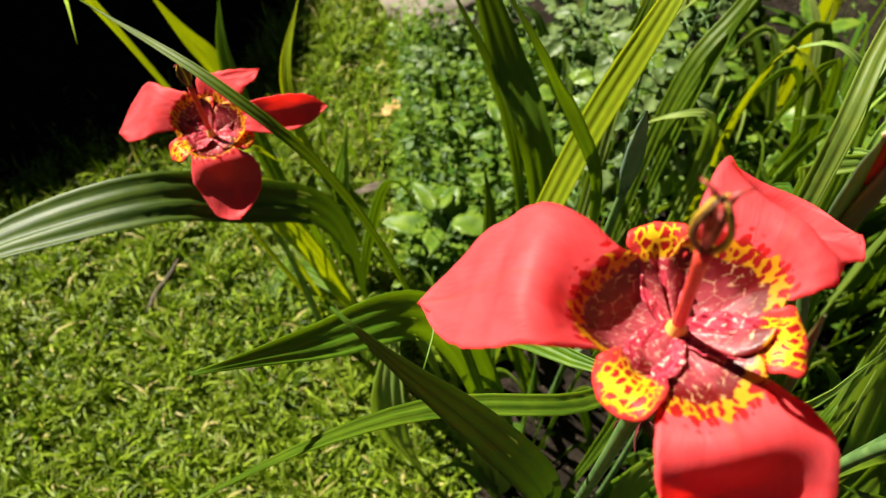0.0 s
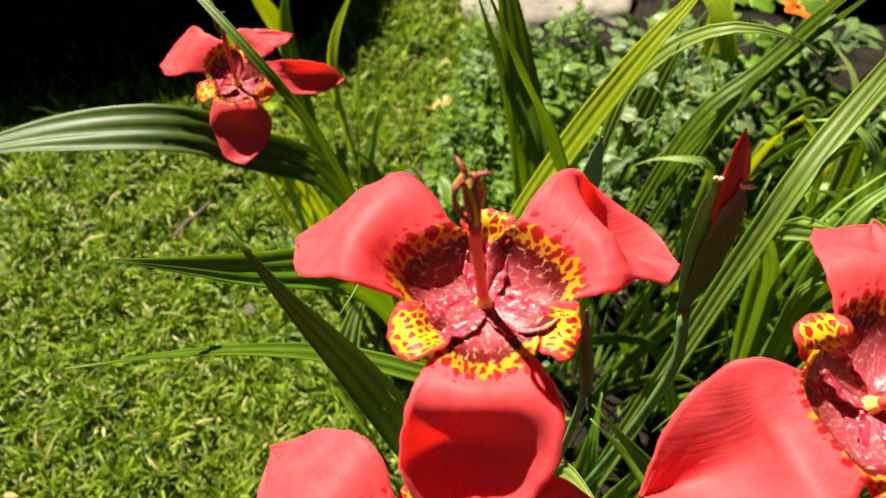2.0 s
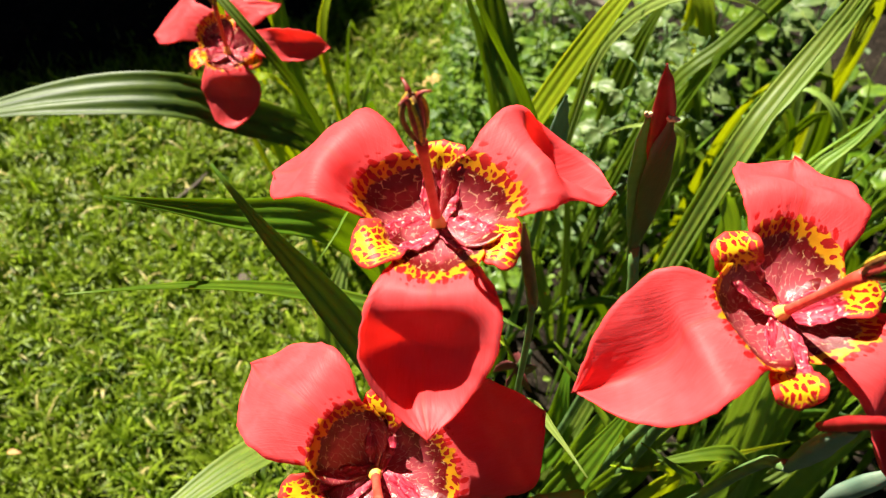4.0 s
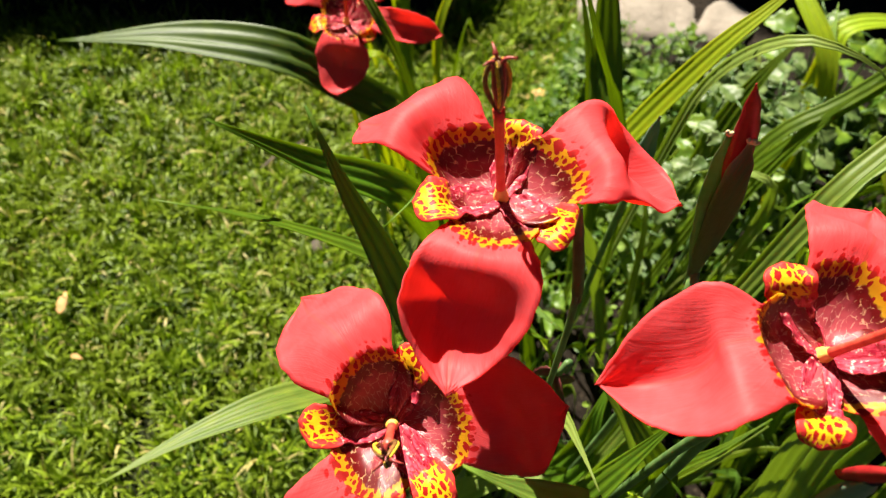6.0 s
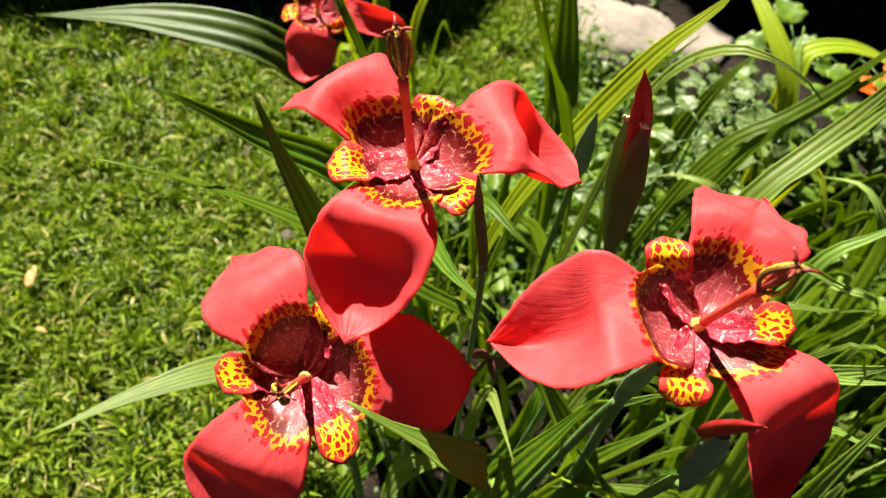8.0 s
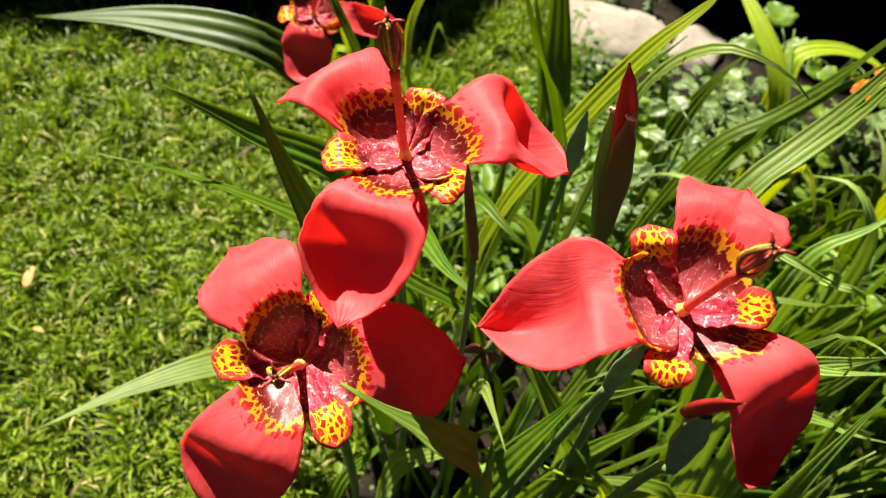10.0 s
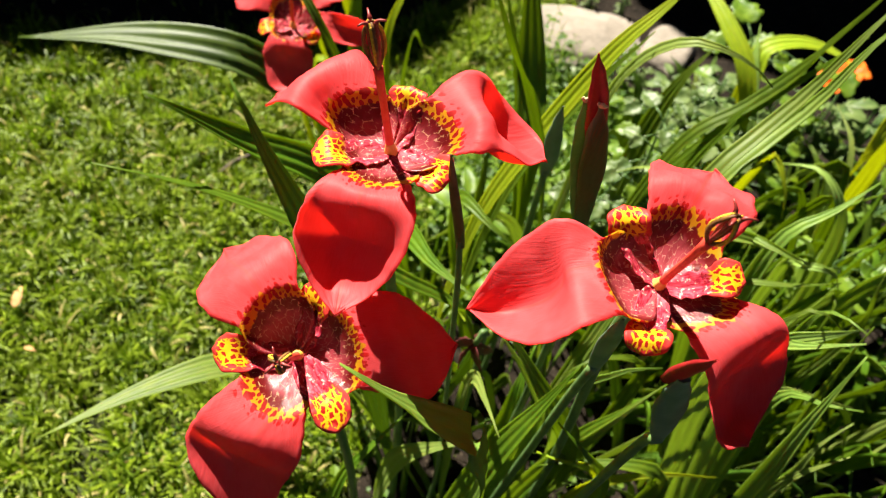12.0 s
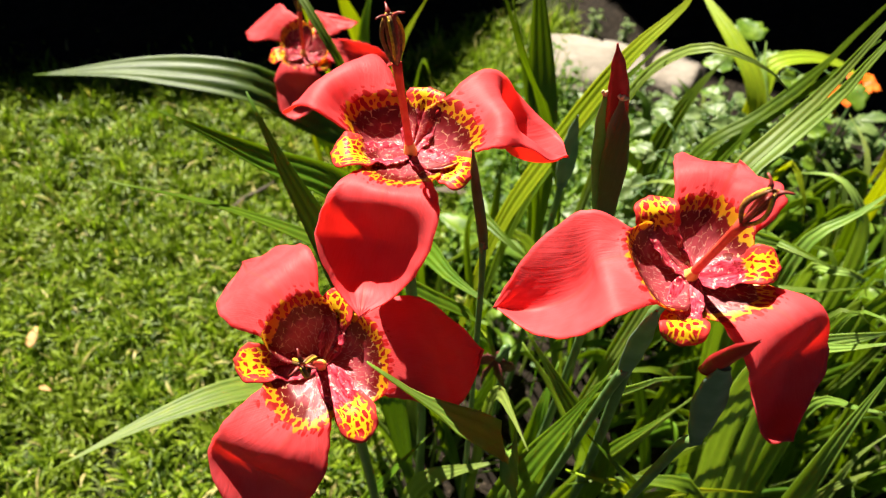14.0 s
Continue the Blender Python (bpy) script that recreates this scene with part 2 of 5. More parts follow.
def stone_material():
    mat, nt, n = node_tool("pale_stone")
    tc = nt.nodes.new("ShaderNodeTexCoord").outputs["Object"]
    a = n("TexNoise", ("Vector", tc), ("Scale", 14.0), ("Detail", 8.0), ("Roughness", 0.65))
    b = n("TexNoise", ("Vector", tc), ("Scale", 3.5), ("Detail", 3.0))
    pit = n("TexVoronoi", ("Vector", tc), ("Scale", 60.0))
    c = mixc(n, span(n, a, 0.3, 0.72), col(0.19, 0.16, 0.125), col(0.27, 0.232, 0.19))
    c = mixc(n, span(n, b, 0.45, 0.70, 0.0, 0.75), c, col(0.15, 0.12, 0.09))
    c = mixc(n, span(n, pit, 0.04, 0.12, 0.4, 0.0), c, col(0.2, 0.15, 0.11))
    warp = n("VectorMath", (0, tc), (1, n("MixRGB", (0, 0.16), (1, col(0.5, 0.5, 0.5)), (2, a))), operation="ADD")
    crack = n("TexVoronoi", ("Vector", warp), ("Scale", 6.0), feature="DISTANCE_TO_EDGE")
    c = mixc(n, span(n, crack, 0.0, 0.02, 0.15, 0.0), c, col(0.16, 0.11, 0.08))
    h = mth(n, "ADD", mth(n, "ADD", a, mth(n, "MULTIPLY", pit, 0.25)), span(n, crack, 0.0, 0.05, -0.12, 0.0))
    bumped = n("Bump", ("Strength", 0.6), ("Distance", 0.008), ("Height", h))
    finish(nt, n, n("BsdfPrincipled", ("Base Color", c), ("Roughness", 0.85), ("Normal", bumped)))
    return mat


M_OUTER = outer_petal_material()
M_INNER = inner_petal_material()
M_COLUMN = plain_plant("column_red", (0.72, 0.06, 0.035), (0.88, 0.13, 0.08), 300, 0.4, 0.2, (0.9, 0.12, 0.06))
M_NECTARY = plain_plant("column_foot_yellow", (0.80, 0.45, 0.05), (0.85, 0.62, 0.16), 400, 0.4)
M_ANTHER = plain_plant("anther_dark", (0.10, 0.035, 0.012), (0.26, 0.12, 0.02), 500, 0.6)
M_POLLEN = plain_plant("pollen_yellow", (0.55, 0.33, 0.015), (0.85, 0.55, 0.03), 900, 0.8, bump=0.8)
M_STYLE = plain_plant("style_crimson", (0.18, 0.016, 0.012), (0.34, 0.04, 0.03), 400, 0.45)
M_STEM = plain_plant("stem_green", (0.07, 0.14, 0.04), (0.14, 0.24, 0.07), 90, 0.4)
M_SPATHE = plain_plant("spathe_bluegreen", (0.12, 0.19, 0.13), (0.24, 0.32, 0.22), 70, 0.42, 0.2, (0.18, 0.3, 0.08))
M_SPATHE_RED = bud_material()
M_BRACT = plain_plant("bract_green", (0.06, 0.10, 0.045), (0.15, 0.20, 0.09), 90, 0.4, 0.25, (0.3, 0.42, 0.1))
M_SHEATH = plain_plant("sheath_olive", (0.05, 0.06, 0.018), (0.12, 0.11, 0.04), 110, 0.45)
M_SPENT = plain_plant("withered_petal", (0.06, 0.010, 0.010), (0.15, 0.022, 0.020), 160, 0.6)
M_BUDRED = plain_plant("furled_petal_red", (0.24, 0.009, 0.012), (0.42, 0.022, 0.024), 160, 0.4, 0.15, (0.5, 0.04, 0.03))
M_WITHER = plain_plant("withered_tip", (0.55, 0.42, 0.2), (0.72, 0.6, 0.36), 300, 0.7)
M_LEAF = sword_material("sword_leaf", (0.040, 0.092, 0.005), (0.155, 0.245, 0.014), (0.56, 0.71, 0.05), 0.42)
M_LEAF_YEL = sword_material("sword_leaf_yellowing", (0.276, 0.374, 0.012), (0.383, 0.472, 0.021), (0.845, 0.890, 0.053), 0.52)
M_LEAF_PALE = sword_material("sword_leaf_pale", (0.196, 0.285, 0.053), (0.329, 0.418, 0.107), (0.676, 0.819, 0.160))
M_LEAF_MID = sword_material("sword_leaf_midgreen", (0.116, 0.196, 0.027), (0.258, 0.356, 0.062), (0.641, 0.801, 0.107))
# darker copy of M_LEAF, with shade put into the colour
M_LEAF_SHADED = sword_material("sword_leaf_shaded", (0.027, 0.062, 0.006), (0.102, 0.174, 0.016), (0.409, 0.552, 0.045), 0.30)
M_WEED = plain_plant("weed_leaf", (0.062, 0.129, 0.011), (0.169, 0.254, 0.022), 60, 0.42, 0.30, (0.552, 0.756, 0.053))
M_WEED_GREY = plain_plant("weed_leaf_greygreen", (0.062, 0.112, 0.026), (0.170, 0.228, 0.072), 60, 0.45, 0.25, (0.445, 0.623, 0.107))
M_GRASS = grass_material()
M_COVER = leafy_stuff_material()
M_LAWN = ground_material("lawn_ground", (0.014, 0.018, 0.006), (0.04, 0.048, 0.014), 60, (0.14, 0.12, 0.05))
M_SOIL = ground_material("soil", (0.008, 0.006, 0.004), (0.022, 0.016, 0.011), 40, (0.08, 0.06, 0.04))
M_STONE = stone_material()
M_WALL = ground_material("shade_wall", (0.16, 0.14, 0.12), (0.24, 0.21, 0.18), 12, (0.1, 0.09, 0.08))
M_ORANGE = plain_plant("orange_petal", (0.85, 0.12, 0.008), (0.9, 0.22, 0.015), 90, 0.5, 0.3, (0.95, 0.25, 0.02))
M_DRY = plain_plant("dry_leaf", (0.34, 0.18, 0.05), (0.48, 0.28, 0.09), 120, 0.7)
def water_material():
    mat, nt, n = node_tool("water")
    finish(nt, n, n("BsdfPrincipled", ("Base Color", col(1.0, 1.0, 1.0)), ("Roughness", 0.02), ("IOR", 1.33), ("Transmission Weight", 1.0)))
    return mat


M_WATER = water_material()
M_TWIG = plain_plant("dark_twig", (0.04, 0.028, 0.018), (0.10, 0.07, 0.045), 150, 0.8)

# ---- mesh tools ----
def mesh_from(name, verts, faces, mat, uv=None, uv_b=None, smooth=True):
    me = bpy.data.meshes.new(name)
    me.from_pydata([tuple(v) for v in verts], [], faces)
    me.materials.append(mat)
    for label, table in (("UVMap", uv), ("Across", uv_b)):
        if table is not None:
            lay = me.uv_layers.new(name=label)
            for loop in me.loops:
                lay.data[loop.index].uv = table[loop.vertex_index]
    if smooth:
        me.polygons.foreach_set("use_smooth", [True] * len(me.polygons))
    me.update()
    return me


def part(name, me, parent, label=""):
    ob = new(name, me)
    ob.parent = parent
    if label:
        tagged(ob, label)
    return ob


def thing(name, at, label, category, group="", kind=""):
    ob = new(name)
    ob.empty_display_size = 0.02
    ob.location = at
    return tagged(ob, label, category, group, kind)


def thick(ob, metres):
    mod = ob.modifiers.new("thickness", "SOLIDIFY")
    mod.thickness, mod.offset = metres, 0.0
    return ob


def grid_faces(nu, nv):
    return [(i * nv + j, i * nv + j + 1, (i + 1) * nv + j + 1, (i + 1) * nv + j) for i in range(nu - 1) for j in range(nv - 1)]


def tube_mesh(name, pts, radii, mat, sides=10):
    """A round tube along points, closed at both ends."""
    pts = [Vector(p) for p in pts]
    verts, faces = [], []
    ref = Vector((0.31, 0.17, 0.93))
    for i, p in enumerate(pts):
        tan = (pts[min(i + 1, len(pts) - 1)] - pts[max(i - 1, 0)]).normalized()
        a = tan.cross(ref)
        if a.length < 1e-3:
            a = tan.cross(Vector((1, 0, 0)))
        a.normalize()
        b = tan.cross(a)
        for k in range(sides):
            q = 2 * math.pi * k / sides
            verts.append(p + (a * math.cos(q) + b * math.sin(q)) * radii[i])
    n = len(pts)
    for i in range(n - 1):
        for k in range(sides):
            k2 = (k + 1) % sides
            faces.append((i * sides + k, i * sides + k2, (i + 1) * sides + k2, (i + 1) * sides + k))
    faces.append(tuple(range(sides))[::-1])
    faces.append(tuple((n - 1) * sides + k for k in range(sides)))
    return mesh_from(name, verts, faces, mat)


def curve_points(ctrl, count):
    """Smooth points through the control points (Catmull-Rom)."""
    p = [Vector(c) for c in ctrl]
    p = [2 * p[0] - p[1]] + p + [2 * p[-1] - p[-2]]
    out = []
    segs = len(p) - 3
    for k in range(count):
        x = k / (count - 1) * segs
        i = min(int(x), segs - 1)
        t = x - i
        a, b, c, d = p[i:i + 4]
        out.append(0.5 * ((2 * b) + (c - a) * t + (2 * a - 5 * b + 4 * c - d) * t * t + (3 * b - a - 3 * c + d) * t ** 3))
    return out


def even_points(ctrl, count):
    """Points at even steps along a curve through unevenly spaced control points (centripetal Catmull-Rom)."""
    p = [Vector(c) for c in ctrl]
    p = [2 * p[0] - p[1]] + p + [2 * p[-1] - p[-2]]
    dense = []
    for i in range(len(p) - 3):
        a, b, c, d = p[i:i + 4]
        t0 = 0.0
        t1 = t0 + (b - a).length ** 0.5
        t2 = t1 + (c - b).length ** 0.5
        t3 = t2 + (d - c).length ** 0.5
        for k in range(16):
            t = t1 + (t2 - t1) * k / 16
            q1 = a.lerp(b, (t - t0) / (t1 - t0))
            q2 = b.lerp(c, (t - t1) / (t2 - t1))
            q3 = c.lerp(d, (t - t2) / (t3 - t2))
            r1 = q1.lerp(q2, (t - t0) / (t2 - t0))
            r2 = q2.lerp(q3, (t - t1) / (t3 - t1))
            dense.append(r1.lerp(r2, (t - t1) / (t2 - t1)))
    dense.append(p[-2])
    run = [0.0]
    for a, b in zip(dense, dense[1:]):
        run.append(run[-1] + (b - a).length)
    out, k = [], 0
    for i in range(count):
        s = run[-1] * i / (count - 1)
        while k < len(run) - 2 and run[k + 1] < s:
            k += 1
        out.append(dense[k].lerp(dense[k + 1], min(1.0, (s - run[k]) / max(1e-9, run[k + 1] - run[k]))))
    return out


def smooth(x, lo=0.0, hi=1.0):
    x = min(1.0, max(0.0, (x - lo) / (hi - lo)))
    return x * x * (3 - 2 * x)


# ---- tiger flower ----
def outer_petal(C, N, rim, edge, seed=0.0, hollow=0.0, at=0.5, lean=0.0, fold=0.0, shoulder=0.002, wave=0.0010, deep=0.0030, steep=2.3, dents=()):
    """A broad petal: a third of the cup, from the centre C up to the rim, then the blade. edge: nine places round the blade's
    margin, from one rim corner by the tip (the fifth) to the other, in millimetres from C, as is rim, the middle of the
    spotted rim. hollow: how far the blade's middle sinks at the place at along it, leaning to one side. fold: a valley along the midrib.
    shoulder: how far the blade arches up beyond the rim. deep: how far the cup sags. dents: rows of place along, place
    across, reach along, reach across and depth."""
    C, N = Vector(C), Vector(N).normalized()
    P = [C + Vector(e) * 0.001 for e in edge]
    rim = C + Vector(rim) * 0.001
    nc, nb, nv = 16, 34, 25
    one, two = even_points(P[:5], nb + 1), even_points(P[:3:-1], nb + 1)
    # both margins run on together round the tip, so that it stays round
    away = rim - (P[0] + P[8]) / 2
    rows = []
    last = N
    for i in range(nb + 1):
        t = i / nb
        e = 1 - (1 - t) ** 1.5 * (1 + 0.5 * t) if t < 1 else 1.0
        k = e * nb
        q = min(int(k), nb - 1)
        L, R = one[q].lerp(one[q + 1], k - q), two[q].lerp(two[q + 1], k - q)
        rows.append([e, L, R, (L + R) / 2])
    lines = []
    for i, (t, L, R, M) in enumerate(rows):
        ahead = rows[min(i + 1, nb)][3] - rows[max(i - 1, 0)][3]
        lat = (R - L).normalized() if (R - L).length > 1e-5 else (P[5] - P[3]).normalized()
        nor = lat.cross(ahead).normalized()
        if nor.dot(last) < 0:
            nor.negate()
        last = nor
        half = (R - L).length / 2
        tan = ahead.normalized()
        row = []
        bell = math.exp(-(abs(t - at) / 0.34) ** 3) * smooth(t, 0.0, 0.25) * (1 - smooth(t, 0.82, 1.0))
        for j in range(nv):
            v = 2 * j / (nv - 1) - 1
            q = M + (R - L) * (v / 2) + away * ((1 - v * v) * (1 - smooth(t, 0.0, 0.55)))
            open_t = 1 - smooth(t, 0.85, 1.0)
            side = max(0.0, 1 - ((v - lean) / (1 + abs(lean) * (1 if (v < lean) == (lean > 0) else -1))) ** 2)
            q -= nor * (hollow * bell * side ** 0.9)
            q -= nor * (fold * (1 - (v * v + 0.02) ** 0.5) * math.sin(math.pi * min(1.0, t)) ** 0.7)
            q += nor * (shoulder * math.sin(math.pi * min(1.0, t / 0.45)) * (1 - 0.5 * v * v))
            for dt, dv, reach_t, reach_v, dz in dents:
                q -= nor * (dz * math.exp(-((t - dt) / reach_t) ** 2 - ((v - dv) / reach_v) ** 2) * (1 - v ** 6) * (1 - smooth(t, 0.86, 1.0)))
            amp = wave * smooth(t, 0.05, 0.4) * (0.3 + 0.7 * v * v)
            q += nor * amp * noise.noise(Vector((t * 4.2 + seed, v * 2.1, seed * 1.7))) * 2.0
            q += nor * 0.00035 * noise.noise(Vector((t * 2.0 + seed, v * 13.0 / (0.5 + t), seed * 0.7))) * open_t
            q += lat * 0.0009 * noise.noise(Vector((t * 15.0, v * 3 + seed, 3.1))) * abs(v) ** 3 * open_t
            q += tan * 0.0012 * noise.noise(Vector((v * 6.0, seed, 1.0))) * smooth(t, 0.7, 1.0)
            row.append((q, half * v * 100))
        lines.append(row)
    # the cup below the rim: wider than the rim, so that neighbours overlap
    cup = []
    base = lines[0]
    corner = base[0][0], base[nv // 2][0], base[-1][0]
    middle = corner[1] - C
    middle -= N * middle.dot(N)
    spread = []
    for q in (corner[0], corner[2]):
        d = q - C
        d -= N * d.dot(N)
        turn = math.atan2(middle.cross(d).dot(N), middle.dot(d))
        more = max(radians(10), radians(70) - abs(turn))
        spread.append(math.copysign(more, turn))
    arc = (corner[0] - corner[2]).length * 0.5 * 1.15
    for i in range(nc):
        u = i / (nc - 1)
        wide = 1 + 0.60 * (1 - u ** 8)
        row = []
        for j in range(nv):
            v = (2 * j / (nv - 1) - 1)
            x = v * wide
            if abs(x) <= 1:
                p = corner[1] * (1 - x * x) + corner[0] * ((x * x - x) / 2) + corner[2] * ((x * x + x) / 2)
            else:
                k = 0 if x < 0 else 1
                over = (abs(x) - 1) / 0.6
                p = C + Matrix.Rotation(spread[k] * over, 3, N) @ ((corner[0] if x < 0 else corner[2]) - C) * (1 - 0.16 * over)
            rise = (p - C).dot(N) * (1 - 0.75 * min(1.0, max(0.0, abs(x) - 1) / 0.3))
            flat = (p - C) - N * rise
            k = 0.07 + 0.93 * u
            h = rise * k ** steep - 0.0004 * (v > 0) - deep * math.sin(math.pi * k) * (1 - 0.6 * v * v)
            h += 0.0005 * noise.noise(Vector((u * 5 + seed, v * 4, seed))) * math.sin(math.pi * u)
            row.append((C + flat * k + N * h, arc * x * min(1.0, 0.35 + k) * 100))
        cup.append(row)
    whole = cup[:-1] + lines
    c = nv // 2
    run, s = [0.0], 0.0
    for p, q in zip(whole, whole[1:]):
        s += (q[c][0] - p[c][0]).length * 100
        run.append(s)
    s_rim = run[nc - 1]
    verts = [q for row in whole for q, _ in row]
    uv = [(d - s_rim, w) for d, row in zip(run, whole) for _, w in row]
    return verts, grid_faces(len(whole), nv), uv


def inner_petal(C, N, tip, left, right, seed=0.0, low=0.12, fat=0.80, cup=0.10):
    """A small petal between two broad ones: a ruffled claw that lies in the cup, then a squarish spotted blade with its tip
    and both sides given in millimetres from C."""
    C, N = Vector(C), Vector(N).normalized()
    T, L, R = (C + Vector(q) * 0.001 for q in (tip, left, right))
    M = (L + R) / 2
    M = M.lerp(T, 0.06)
    half = (R - L).length / 2
    rad = M - C
    rise = rad.dot(N)
    flat = rad - N * rise
    K1 = C + flat * 0.30 + N * (rise * low * 0.4 + 0.0008)
    K2 = C + flat * 0.66 + N * (rise * (0.20 + low) + 0.0010)
    nu, nv = 36, 17
    mid = even_points([C + N * 0.0006, K1, K2, M, T], nu)
    reach = [0.0]
    for a, b in zip(mid, mid[1:]):
        reach.append(reach[-1] + (b - a).length)
    total = reach[-1]
    t_m = min(range(nu), key=lambda i: (mid[i] - M).length) / (nu - 1)
    t_n = t_m - half * 0.95 / total
    blade_lat = (R - L).normalized()
    claw_lat = N.cross(flat).normalized()
    if claw_lat.dot(blade_lat) < 0:
        claw_lat.negate()
    verts, uv, uvb = [], [], []
    for i, p in enumerate(mid):
        t = i / (nu - 1)
        tan = (mid[min(i + 1, nu - 1)] - mid[max(i - 1, 0)]).normalized()
        k = smooth(t, t_n * 0.6, t_m)
        lat = claw_lat.lerp(blade_lat, k)
        lat = (lat - tan * (lat.dot(tan) * 0.85)).normalized()
        nor = lat.cross(tan).normalized()
        if nor.dot(N) < 0:
            nor.negate()
        claw = half * fat * (0.55 + 0.45 * smooth(t, 0.0, 0.30)) * (1 - 0.12 * smooth(t, 0.35, t_n))
        if t < t_n:
            hw = claw
        elif t < t_m:
            x = (t - t_n) / (t_m - t_n)
            hw = claw + (half - claw) * math.sin(math.pi / 2 * x) ** 0.8
        else:
            x = (t - t_m) / (1 - t_m)
            hw = half * max(0.0, 1 - x ** 2.7) ** 0.65
        hw = max(hw, 0.0005)
        frill = 1 - smooth(t, t_n, t_m)
        for j in range(nv):
            v = 2 * j / (nv - 1) - 1
            h = hw * (0.20 * v * v * frill * smooth(t, 0.0, 0.2) - 0.16 * math.exp(-(v * 4) ** 2) * frill)
            h += hw * cup * v * v * (1 - frill) - 0.0016 * v * v * smooth(t, t_m, 1.0)
            h += (0.0013 * frill + 0.0007) * noise.noise(Vector((t * 13 + seed, v * 2.0, seed))) * abs(v) ** 1.5
            out = hw * v * (1 + 0.10 * noise.noise(Vector((t * 12 + seed, 3.0 if v > 0 else 8.0, seed))) * abs(v))
            verts.append(p + lat * out + nor * h)
            uv.append((reach[i] * 100 + seed, hw * v * 100))
            # second map: claw 0 to 0.5, blade 0.5 to 1
            along = 0.5 * t / t_n if t < t_n else 0.5 + 0.5 * (t - t_n) / (1 - t_n)
            uvb.append((along, v))
    return verts, grid_faces(nu, nv), uv, uvb


def flower(C, N, outers, inners, head, foot, label, group="open tiger flowers"):
    """outers: rows of keyword dicts for outer_petal. head: the top of the column. foot: where the stem meets the ground."""
    C, N = Vector(C), Vector(N).normalized()
    top = thing("tiger_flower", (foot[0], foot[1], 0.0), label, "flower", group)
    inv = Vector(top.location)

    def local(vs):
        return [Vector(v) - inv for v in vs]
    # stem and ovary
    under = C - N * 0.012
    bend = under - N * 0.05
    stem = curve_points([under, bend, (bend * 0.6 + Vector(foot) * 0.4) + Vector((0.006, 0.004, 0)), Vector(foot)], 16)
    part("stem", tube_mesh("stem", local(stem), [0.0034] * 4 + [0.003] * 8 + [0.0036] * 4, M_STEM), top)
    part("ovary", tube_mesh("ovary", local([C - N * (0.001 + 0.004 * k) for k in range(6)]), [0.003, 0.0062, 0.0068, 0.0062, 0.0048, 0.0034], M_SPATHE), top)
    for k, o in enumerate(outers):
        v, f, uv = outer_petal(C, N, seed=3.7 * k + 11 * C.x, **o)
        ob = part("outer_petal", mesh_from("outer_petal", local(v), f, M_OUTER, uv), top)
        thick(ob, 0.0005)
    for k, o in enumerate(inners):
        v, f, uv, uvb = inner_petal(C, N, seed=2.3 * k + 7 * C.x, **o)
        ob = part("inner_petal", mesh_from("inner_petal", local(v), f, M_INNER, uv, uvb), top, "small yellow inner petal with red blotches")
        thick(ob, 0.0005)
    # column with its anthers
    H = Vector(head)
    ax = (H - C).normalized()
    L = (H - C).length
    fork = C + ax * (L * 0.66)
    pts = [C + ax * (L * 0.66 * k / 9) for k in range(10)]
    col_ob = part("column", tube_mesh("column", local(pts), [0.0021, 0.0019, 0.0017, 0.0016, 0.0016, 0.0016, 0.0016, 0.0017, 0.0018, 0.0021], M_COLUMN), top, "slender red stamen column")
    part("column_foot", tube_mesh("column_foot", local([C + ax * 0.0003 * k for k in (-2, 4, 10, 16, 24)]), [0.0034, 0.0029, 0.0024, 0.0020, 0.0017], M_NECTARY), col_ob, "pale yellow foot")
    a = ax.orthogonal().normalized()
    b = ax.cross(a)
    span_l = L * 0.30
    for k in range(3):
        q = 2 * math.pi * k / 3 + 0.4
        d = a * math.cos(q) + b * math.sin(q)
        bow = [(0.0, 0.0008), (0.25, 0.0030), (0.5, 0.0040), (0.75, 0.0032), (1.0, 0.0008)]
        arc = curve_points([fork + ax * span_l * t + d * r for t, r in bow], 11)
        part("anther", tube_mesh("anther", local(arc), [0.0006] + [0.0008] * 9 + [0.0004], M_ANTHER, 8), col_ob, "dark curved anther")
        side = d.cross(ax) * 0.0008 + d * 0.0004
        seam = [p + side for p in arc[2:]]
        part("pollen", tube_mesh("pollen", local(seam), [0.0003] + [0.0006] * 7 + [0.0003], M_POLLEN, 6), col_ob, "yellow pollen along an anther")
        q += 1.05
        d = a * math.cos(q) + b * math.sin(q)
        tip = curve_points([fork, fork + ax * span_l * 0.5 + d * 0.0016, fork + ax * span_l * 0.92 + d * 0.0016,
                            fork + ax * span_l * 1.04 + d * 0.0030, fork + ax * span_l * 1.06 + d * 0.0058], 12)
        part("style_branch", tube_mesh("style_branch", local(tip), [0.0009] * 8 + [0.0006, 0.0005, 0.0004, 0.0003], M_STYLE, 6), col_ob)
    return top


